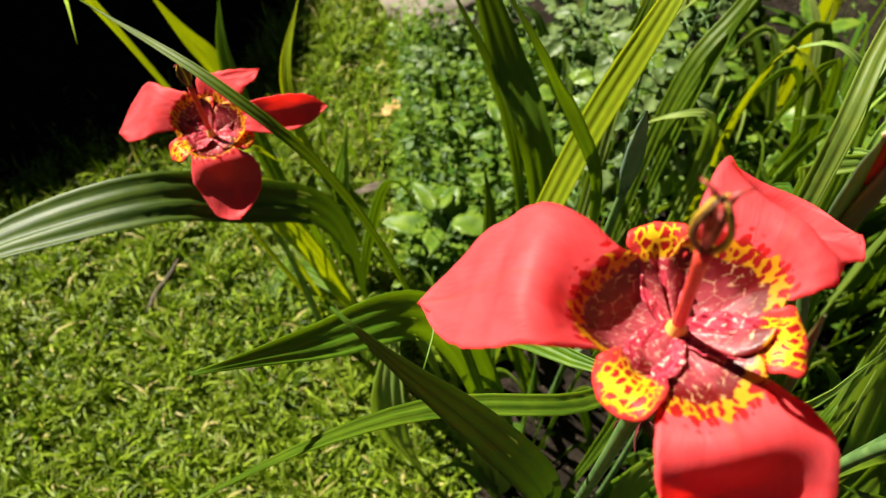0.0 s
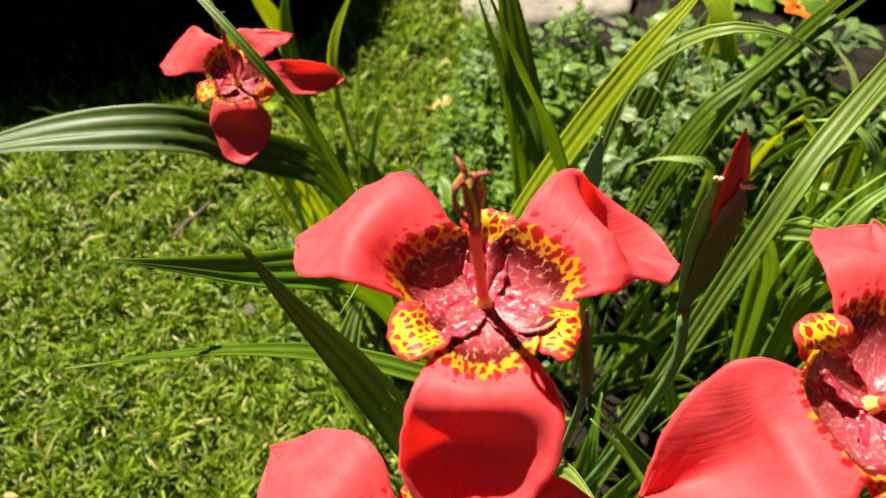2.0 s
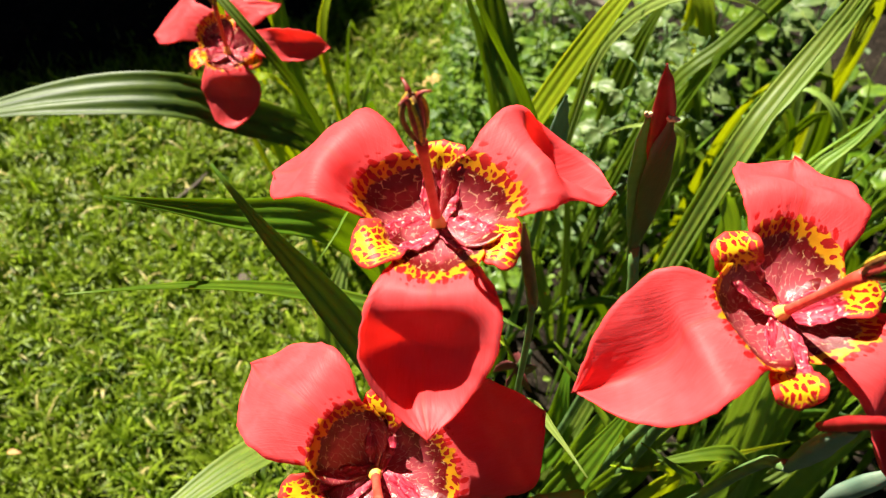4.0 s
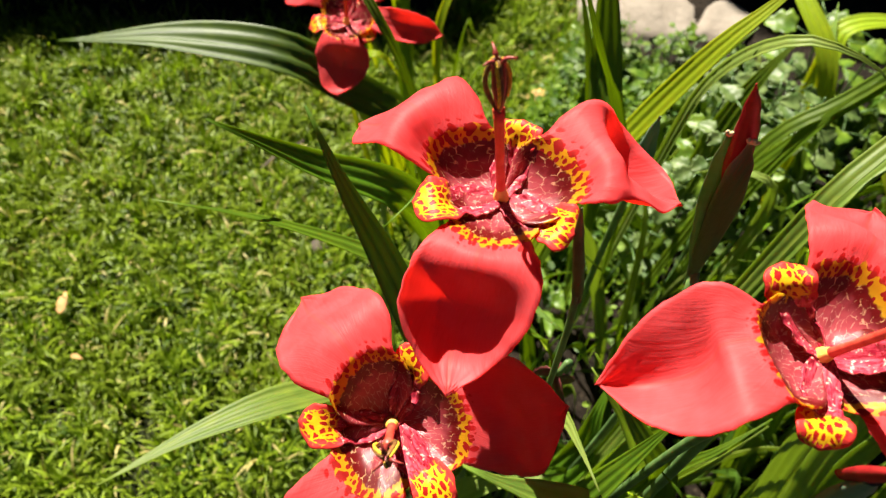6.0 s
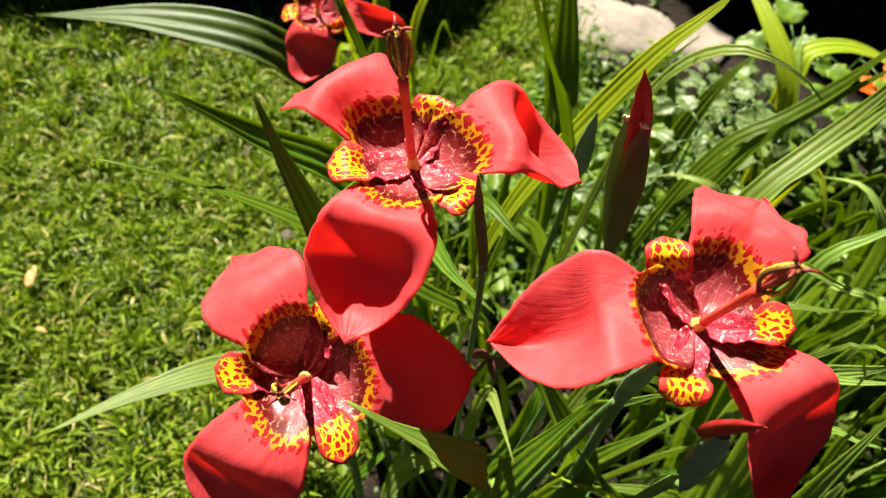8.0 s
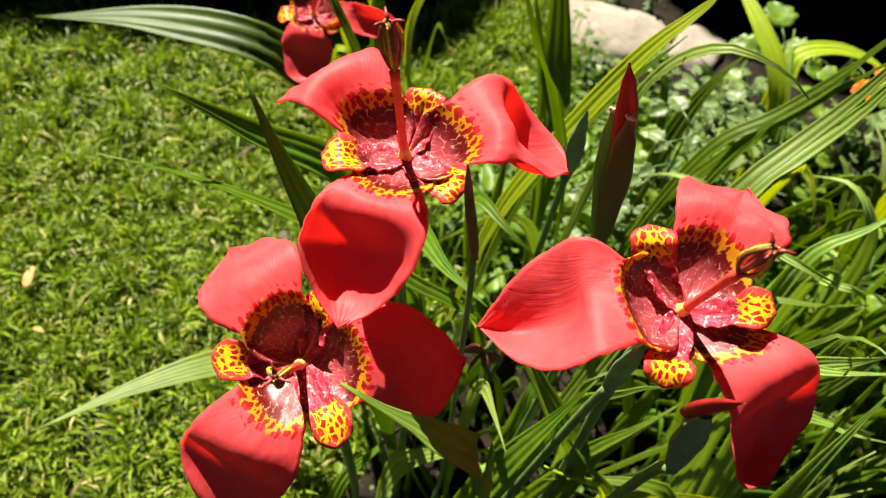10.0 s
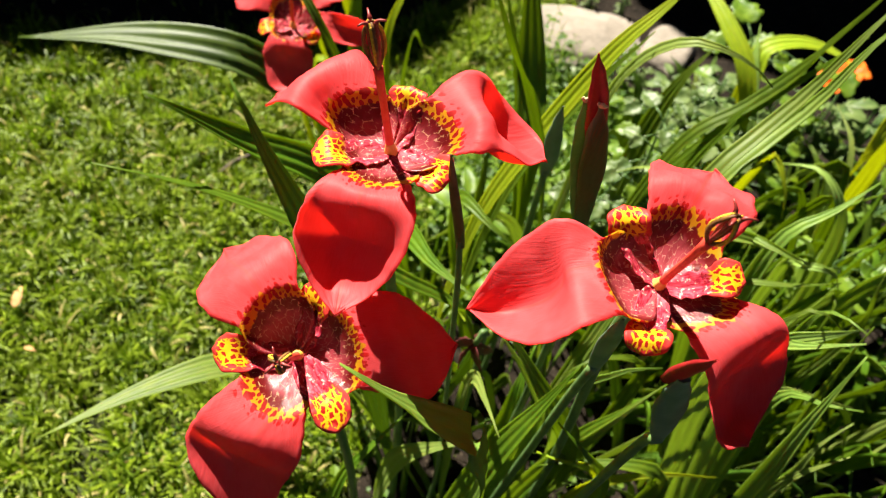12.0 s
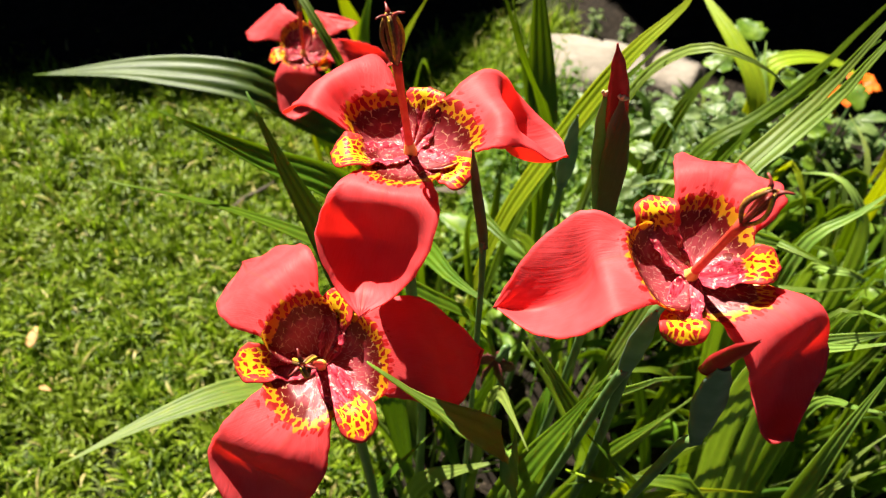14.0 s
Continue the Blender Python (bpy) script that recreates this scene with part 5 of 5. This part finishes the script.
def random_fan(x, y, count, reach, top_z, rng, mat, broad=1.0):
    rows = []
    for k in range(count):
        az = rng.uniform(0, 2 * math.pi)
        out = reach * rng.uniform(0.35, 1.0)
        h = top_z * rng.uniform(0.55, 1.0)
        d = Vector((math.cos(az), math.sin(az), 0))
        f = Vector((x, y, 0.0)) + d * 0.012
        droop = rng.uniform(0.55, 1.0)
        rows.append(([f, f + d * out * 0.25 + Vector((0, 0, h * 0.55)), f + d * out * 0.6 + Vector((0, 0, h * 0.95)), f + d * out + Vector((0, 0, h * droop))],
                     rng.uniform(0.007, 0.013) * broad, mat if rng.random() < 0.9 else M_LEAF_PALE, (-d.y, d.x, rng.uniform(0.05, 0.5)), rng.uniform(-0.6, 0.6)))
    return clump("sword_leaf_plant", rows, "fan of ribbed green sword-shaped leaves in the bed")


rng = random.Random(21)
FANS_TALL = (
    (0.12, 0.30, 7, 0.15, 0.26), (0.20, 0.24, 6, 0.14, 0.18), (0.17, 0.15, 5, 0.12, 0.14), (0.26, 0.30, 7, 0.16, 0.24), (0.33, 0.22, 6, 0.15, 0.19),
    (0.27, 0.13, 5, 0.13, 0.16), (0.36, 0.36, 9, 0.18, 0.34), (0.24, 0.44, 8, 0.18, 0.32), (0.43, 0.28, 8, 0.17, 0.28), (0.46, 0.48, 8, 0.2, 0.34),
    (0.36, 0.56, 8, 0.18, 0.30), (0.10, 0.08, 4, 0.08, 0.14), (0.36, 0.08, 5, 0.12, 0.16), (0.07, 0.42, 6, 0.12, 0.22),
)
FANS_LOW = (
    (-0.05, 0.55, 7, 0.14, 0.30), (0.50, 0.70, 7, 0.2, 0.3), (0.15, 0.22, 7, 0.12, 0.13), (0.23, 0.18, 7, 0.13, 0.14), (0.30, 0.26, 7, 0.13, 0.15),
    (0.22, 0.34, 7, 0.13, 0.16), (0.32, 0.14, 7, 0.12, 0.12), (0.40, 0.20, 7, 0.13, 0.15), (0.17, 0.40, 6, 0.12, 0.16), (0.31, 0.44, 7, 0.13, 0.18),
    (0.50, 0.30, 9, 0.15, 0.22), (0.54, 0.42, 9, 0.16, 0.24), (0.38, 0.30, 8, 0.14, 0.17), (0.52, 0.54, 9, 0.17, 0.26), (0.43, 0.44, 8, 0.15, 0.22),
    (0.40, 0.11, 8, 0.13, 0.16), (0.47, 0.19, 8, 0.14, 0.18), (0.45, 0.37, 8, 0.14, 0.20), (0.33, 0.05, 7, 0.12, 0.14),
)
# the nearer fans take the leaf colour darkened for shade
for x, y, c, reach, z in FANS_TALL + FANS_LOW:
    random_fan(x, y, c, reach, z, rng, M_LEAF_SHADED if y < 0.40 else M_LEAF)
fan_rng = random.Random(77)
for x, y, c, reach, z in ((0.40, 0.50, 9, 0.15, 0.37), (0.47, 0.58, 9, 0.16, 0.36), (0.50, 0.44, 9, 0.14, 0.34), (0.36, 0.47, 8, 0.13, 0.33), (0.46, 0.36, 8, 0.13, 0.30)):
    random_fan(x, y, c, reach, z, fan_rng, M_LEAF)
# low dense leaves that hide the soil towards the back of the bed
for k in range(34):
    x, y = 0.25 + 0.068 * (k % 6) + fan_rng.uniform(-0.025, 0.025), 0.50 + 0.085 * (k // 6) + fan_rng.uniform(-0.03, 0.03)
    random_fan(x, y, 7, 0.13, fan_rng.uniform(0.11, 0.20), fan_rng, M_LEAF_SHADED, 1.6)


# ---- broad-leaved weeds ----
def oval_leaf(p, d, up, length, wide, seed=0.0):
    """Vertices of one oval leaf folded a little along its midrib; a nu x nv sheet."""
    nu, nv = 11, 5
    lat = d.cross(up).normalized()
    nor = lat.cross(d).normalized()
    out = []
    for i in range(nu):
        t = i / (nu - 1)
        hw = wide / 2 * math.sin(math.pi * min(1.0, 0.04 + 0.96 * t) ** 0.8) ** 0.8 * (1 + 0.14 * math.sin(t * 26 + seed))
        for j in range(nv):
            v = 2 * j / (nv - 1) - 1
            q = p + d * (length * t) + lat * (hw * v) + nor * (0.25 * hw * abs(v) - 0.22 * length * t * t)
            q += nor * 0.05 * length * noise.noise(Vector((t * 3 + seed, v * 2, seed)))
            out.append(q)
    return out, nu, nv


def weed(at, count, reach, tall, mat, rng, label):
    top = thing("broadleaf_weed", at, label, "weed", "low weeds in the bed")
    for k in range(count):
        az = k * 2.4 + rng.uniform(-0.4, 0.4)
        d = Vector((math.cos(az), math.sin(az), rng.uniform(-0.1, 0.5))).normalized()
        h = tall * (0.25 + 0.75 * rng.random())
        foot = Vector((0, 0, 0))
        node = Vector((0.25 * reach * math.cos(az), 0.25 * reach * math.sin(az), h))
        L = reach * rng.uniform(0.55, 1.0)
        vs, nu, nv = oval_leaf(node, d, Vector((0, 0, 1)), L, L * rng.uniform(0.42, 0.62), k * 1.3)
        lf = part("leaf", mesh_from("leaf", vs, grid_faces(nu, nv), mat), top)
        thick(lf, 0.0004)
        part("stalk", tube_mesh("stalk", curve_points([foot, node * 0.5 + Vector((0, 0, h * 0.12)), node], 6), [0.0012] * 6, M_STEM, 5), top)
    return top


rng = random.Random(8)
kinds = [weed((0.14, 0.72, 0.0), 17, 0.046, 0.11, M_WEED, rng, "bright green broad-leaved weed in the bed"),
         weed((0.26, 0.86, 0.0), 28, 0.026, 0.12, M_WEED_GREY, rng, "grey-green small-leaved weed in the bed"),
         weed((0.06, 0.60, 0.0), 12, 0.058, 0.09, M_WEED, rng, "low broad-leaved weed at the lawn edge")]
WEEDS_A = (
    (0.05, 0.86, 1, 40, 0.9), (0.31, 0.98, 1, 200, 1.2), (0.48, 0.98, 1, 300, 1.3),
    (0.09, 0.66, 2, 260, 0.8), (0.55, 0.84, 0, 60, 1.4), (0.15, 0.88, 0, 75, 0.9),
    (0.24, 0.94, 1, 15, 1.1),
)
WEEDS_B = (
    (0.13, 0.48, 2, 45, 0.8), (0.22, 0.09, 0, 70, 0.6), (0.18, 0.80, 2, 30, 0.9),
    (0.36, 0.84, 1, 50, 1.2), (0.62, 0.76, 1, 140, 1.3),
    (0.08, 0.76, 0, 190, 0.8), (0.44, 1.00, 2, 10, 1.1),
)
WEEDS_C = (
    (0.07, 1.36, 1, 30, 1.2), (0.52, 0.96, 1, 210, 1.6), (0.055, 1.205, 1, 80, 0.6), (0.115, 1.215, 1, 160, 0.55),
)
for x, y, k, turn, size in WEEDS_A + WEEDS_B + WEEDS_C:
    m = pose(x, y, 0.0, 0, 0, turn) @ Matrix.Scale(size, 4)
    ob = copy_thing(kinds[k], m)
    ob.scale = (size, size, size)


def tall_weed(at, tall, count, size, mat, rng, label):
    """An upright stem with lobed leaves on short stalks up its length."""
    top = thing("upright_weed", at, label, "weed", "upright weeds in the bed")
    sway = Vector((rng.uniform(-0.04, 0.04), rng.uniform(-0.04, 0.02), 0))
    pts = curve_points([(0, 0, 0), sway * 0.25 + Vector((0.004, 0, tall * 0.4)), sway * 0.7 + Vector((-0.003, 0.002, tall * 0.75)), sway + Vector((0, 0, tall))], 16)
    part("stem", tube_mesh("stem", pts, [0.0024 - 0.0001 * k for k in range(16)], M_STEM, 6), top)
    for k in range(count):
        f = 0.35 + 0.65 * (k + 0.5) / count
        foot = pts[min(15, int(f * 15))]
        az = k * 2.4 + rng.uniform(-0.5, 0.5)
        out = Vector((math.cos(az), math.sin(az), rng.uniform(0.0, 0.5)))
        node = foot + out * size * rng.uniform(0.6, 1.5)
        d = (out + Vector((0, 0, rng.uniform(-0.7, 0.1)))).normalized()
        L = size * rng.uniform(0.7, 1.15)
        nu, nv = 15, 7
        lat = d.cross(Vector((0.1, -0.35, 1)).normalized()).normalized()
        nor = lat.cross(d).normalized()
        vs = []
        for i in range(nu):
            t = i / (nu - 1)
            lobes = 0.72 + 0.28 * abs(math.cos(t * 9.5 + 0.4))
            hw = 0.52 * L * max(0.02, math.sin(math.pi * min(1.0, 0.05 + 0.95 * t) ** 0.75)) ** 0.6 * lobes
            for j in range(nv):
                v = 2 * j / (nv - 1) - 1
                q = node + d * (L * t) + lat * (hw * v) + nor * (0.28 * hw * abs(v) - 0.25 * L * t * t + 0.06 * L * noise.noise(Vector((t * 4 + k, v * 2, at[0] * 9))))
                vs.append(q)
        thick(part("leaf", mesh_from("leaf", vs, grid_faces(nu, nv), mat), top), 0.0004)
        part("stalk", tube_mesh("stalk", [foot, foot.lerp(node, 0.5) + Vector((0, 0, 0.002)), node], [0.0008] * 3, M_STEM, 5), top)
    return top


rng = random.Random(31)
for x, y, tall, count, size, grey in ((0.350, 0.945, 0.25, 7, 0.040, False), (0.385, 0.965, 0.25, 6, 0.034, False), (0.255, 0.575, 0.36, 24, 0.020, True),
                                      (0.305, 0.640, 0.34, 22, 0.021, True), (0.215, 0.640, 0.29, 22, 0.021, False), (0.275, 0.730, 0.30, 22, 0.022, True),
                                      (0.365, 0.720, 0.27, 18, 0.024, False), (0.225, 0.790, 0.22, 20, 0.022, True), (0.430, 0.610, 0.26, 14, 0.030, False),
                                      (0.185, 0.560, 0.27, 18, 0.020, True), (0.320, 0.850, 0.20, 18, 0.024, True),
                                      (0.150, 0.990, 0.115, 14, 0.013, False), (0.175, 1.000, 0.095, 12, 0.014, False), (0.110, 0.985, 0.080, 12, 0.014, True), (0.205, 1.010, 0.090, 12, 0.015, True), (0.045, 0.975, 0.060, 12, 0.013, False), (0.020, 0.990, 0.050, 10, 0.012, False)):
    tall_weed((x, y, 0.0), tall, count, size, M_WEED_GREY if grey else M_WEED, rng, "upright grey-green weed with small lobed leaves" if grey else "upright bright green weed with lobed leaves")


# ---- fine ground cover ----
def build_cover():
    r = np.random.default_rng(12)
    n = 15000
    x = r.uniform(-0.04, 0.75, n)
    y = r.uniform(0.05, 1.32, n)
    dense = (r.random(n) < np.where(y > 0.62, np.where(x > 0.18, 0.10, 0.9), np.where(y > 0.5, 0.35, 0.06)))
    edge = 0.02 + 0.045 * np.sin(2.2 * y + 0.6) + 0.02 * np.sin(7 * y)
    keep = dense & ~(y > 0.99) & (x > edge - 0.03 + r.normal(0, 0.015, n))
    x, y = x[keep], y[keep]
    # a low dense mat between the lawn and the stone
    mx, my = r.uniform(-0.06, 0.24, 8000), r.uniform(0.56, 0.97, 8000)
    low = mx > 0.02 + 0.045 * np.sin(2.2 * my + 0.6) + 0.02 * np.sin(7 * my) - 0.03
    mat_from = len(x)
    x, y = np.concatenate([x, mx[low]]), np.concatenate([y, my[low]])
    n = len(x)
    hump = 0.5 + 0.5 * np.sin(x * 19 + 2 * np.sin(y * 11)) * np.sin(y * 17 + 1)
    z = 0.02 + r.random(n) * (0.03 + 0.09 * hump)
    z[mat_from:] = 0.02 + r.random(n - mat_from) * 0.045
    L = r.uniform(0.006, 0.015, n)
    az = r.uniform(0, 2 * np.pi, n)
    el = r.uniform(-0.3, 0.7, n)
    d = np.stack([np.cos(az) * np.cos(el), np.sin(az) * np.cos(el), np.sin(el)], 1) * L[:, None]
    s = np.stack([-np.sin(az), np.cos(az), r.uniform(-0.4, 0.4, n)], 1) * (L * 0.36)[:, None]
    up = np.array([0, 0, 1.0]) * (L * 0.12)[:, None]
    p = np.stack([x, y, z], 1)
    ring = np.stack([p, p + d * 0.3 + s + up, p + d * 0.72 + s * 0.85 + up, p + d * 0.98, p + d * 0.72 - s * 0.85 + up, p + d * 0.3 - s + up], 1)
    # a thin stalk below each leaf
    g = p * np.array([1, 1, 0]) + r.normal(0, 0.006, (n, 3)) * np.array([1, 1, 0])
    w = np.array([0.0005, 0.0004, 0])
    stalk = np.stack([g - w, g + w, p + w * 0.7, p - w * 0.7], 1)
    verts = np.concatenate([ring, stalk], 1).reshape(-1, 3)
    faces = []
    for k in range(n):
        b = k * 10
        faces += [(b, b + 1, b + 2, b + 3), (b, b + 3, b + 4, b + 5), (b + 6, b + 7, b + 8, b + 9)]
    me = bpy.data.meshes.new("ground_cover")
    me.from_pydata(verts.tolist(), [], faces)
    me.materials.append(M_COVER)
    me.update()
    tagged(new("ground_cover", me), "small-leaved green ground cover in the bed", "ground cover", kind="stuff")


build_cover()
build_grass()


# ---- small things ----
def dry_leaf(at, length, wide, turn, mat, label, name="fallen_leaf"):
    vs, nu, nv = oval_leaf(Vector((-length / 2, 0, 0.004)), Vector((1, 0, 0.1)).normalized(), Vector((0, 0.2, 1)), length, wide, at[0] * 9)
    ob = new(name, mesh_from(name, vs, grid_faces(nu, nv), mat))
    ob.matrix_world = pose(*at, 6, -4, turn)
    thick(ob, 0.0006)
    tagged(ob, label, "leaf", "fallen leaves")


dry_leaf((-0.368, 0.245, 0.024), 0.030, 0.012, 122, M_DRY, "dry yellow-brown leaf lying on the lawn")
dry_leaf((0.006, 0.834, 0.03), 0.045, 0.026, 40, M_DRY, "dry orange-brown leaf lying on the grass")
dry_leaf((-0.31, 0.20, 0.02), 0.014, 0.006, 10, M_DRY, "small dry leaf lying on the lawn")
dry_leaf((-0.02, 0.70, 0.02), 0.06, 0.014, 20, M_TWIG, "dark dead leaf on the grass")
twig = new("twig", tube_mesh("twig", curve_points([(-0.285, 0.525, 0.018), (-0.278, 0.55, 0.022), (-0.268, 0.575, 0.019), (-0.262, 0.60, 0.018)], 10), [0.002, 0.003, 0.0032, 0.003, 0.0034, 0.003, 0.003, 0.0026, 0.002, 0.001], M_TWIG, 7))
tagged(twig, "dark dry twig lying on the lawn", "twig")
build_stone((-0.154, 0.455, 0.012), (0.010, 0.009, 0.008), 20, 3.0, "small dark pebble on the lawn", M_TWIG)


def water_drop(at, radius):
    bm = bmesh.new()
    bmesh.ops.create_icosphere(bm, subdivisions=3, radius=radius)
    for v in bm.verts:
        v.co.z *= 0.7 if v.co.z > 0 else 0.35
    for f in bm.faces:
        f.smooth = True
    me = bpy.data.meshes.new("water_drop")
    bm.to_mesh(me)
    bm.free()
    me.materials.append(M_WATER)
    ob = new("water_drop", me)
    ob.location = at
    tagged(ob, "clear round water drop lying in a flower cup", "water drop", "drops in the cup")


water_drop((0.1141, 0.2010, 0.5735), 0.0013)
water_drop((0.1152, 0.1993, 0.5733), 0.0011)


def orange_flower(at):
    top = thing("orange_flower", at, "small bright orange flower behind the leaves", "flower")
    for k in range(5):
        a = k * 2 * math.pi / 5
        d = Vector((math.cos(a), math.sin(a) * 0.8 - 0.2, 0.35)).normalized()
        vs, nu, nv = oval_leaf(d * 0.003, d, Vector((0, -0.3, 1)), 0.021, 0.021, k)
        thick(part("petal", mesh_from("petal", vs, grid_faces(nu, nv), M_ORANGE), top), 0.0004)
    part("stalk", tube_mesh("stalk", [Vector((0, 0, 0)), Vector((0.01, 0.01, -at[2] * 0.5)), Vector((0.0, 0.02, -at[2]))], [0.0016] * 3, M_STEM, 6), top)


orange_flower((0.428, 0.911, 0.223))
orange_flower((0.445, 0.925, 0.240))


# ---- spent growth in the bed ----
def dry_stalk(at, tall, lean):
    top = thing("dry_stalk", at, "pale dry broken stalk standing in the soil", "stalk")
    pts = curve_points([(0, 0, -0.004), (lean * 0.2, 0.003, tall * 0.35), (lean * 0.7, -0.003, tall * 0.7), (lean, 0.002, tall)], 12)
    part("stem", tube_mesh("stem", pts, [0.0036 + 0.0008 * math.sin(k * 2.1) for k in range(12)], M_WITHER, 8), top)
    for k in range(3):
        b = pts[3 + 3 * k]
        part("side_shoot", tube_mesh("side_shoot", curve_points([b, b + Vector((0.006 * (-1) ** k, -0.004, 0.008)), b + Vector((0.011 * (-1) ** k, -0.006, 0.009))], 6), [0.002, 0.0018, 0.0016, 0.0014, 0.001, 0.0006], M_WITHER, 6), top)


def withered_flower(head, foot):
    top = thing("withered_flower", (foot[0], foot[1], 0.0), "withered dark red bloom drooping among the leaves", "flower")
    inv = Vector(top.location)
    h = Vector(head) - inv
    part("stem", tube_mesh("stem", curve_points([(0, 0, 0), h * 0.5 + Vector((0.006, 0, 0)), h + Vector((0.004, 0.004, 0.004)), h], 12), [0.0022] * 12, M_STEM, 8), top)
    for k in range(5):
        a = k * 1.256 + 0.3
        d = Vector((math.cos(a) * 0.7, math.sin(a) * 0.7, -0.75)).normalized()
        vs, nu, nv = oval_leaf(h, d, Vector((math.sin(a), -math.cos(a), 0.4)), 0.022, 0.011, 4.0 + k)
        thick(part("shrivelled_petal", mesh_from("shrivelled_petal", vs, grid_faces(nu, nv), M_SPENT), top), 0.0006)


dry_stalk((0.318, 0.493, 0.0), 0.10, 0.012)
withered_flower((0.163, 0.249, 0.362), (0.165, 0.262))
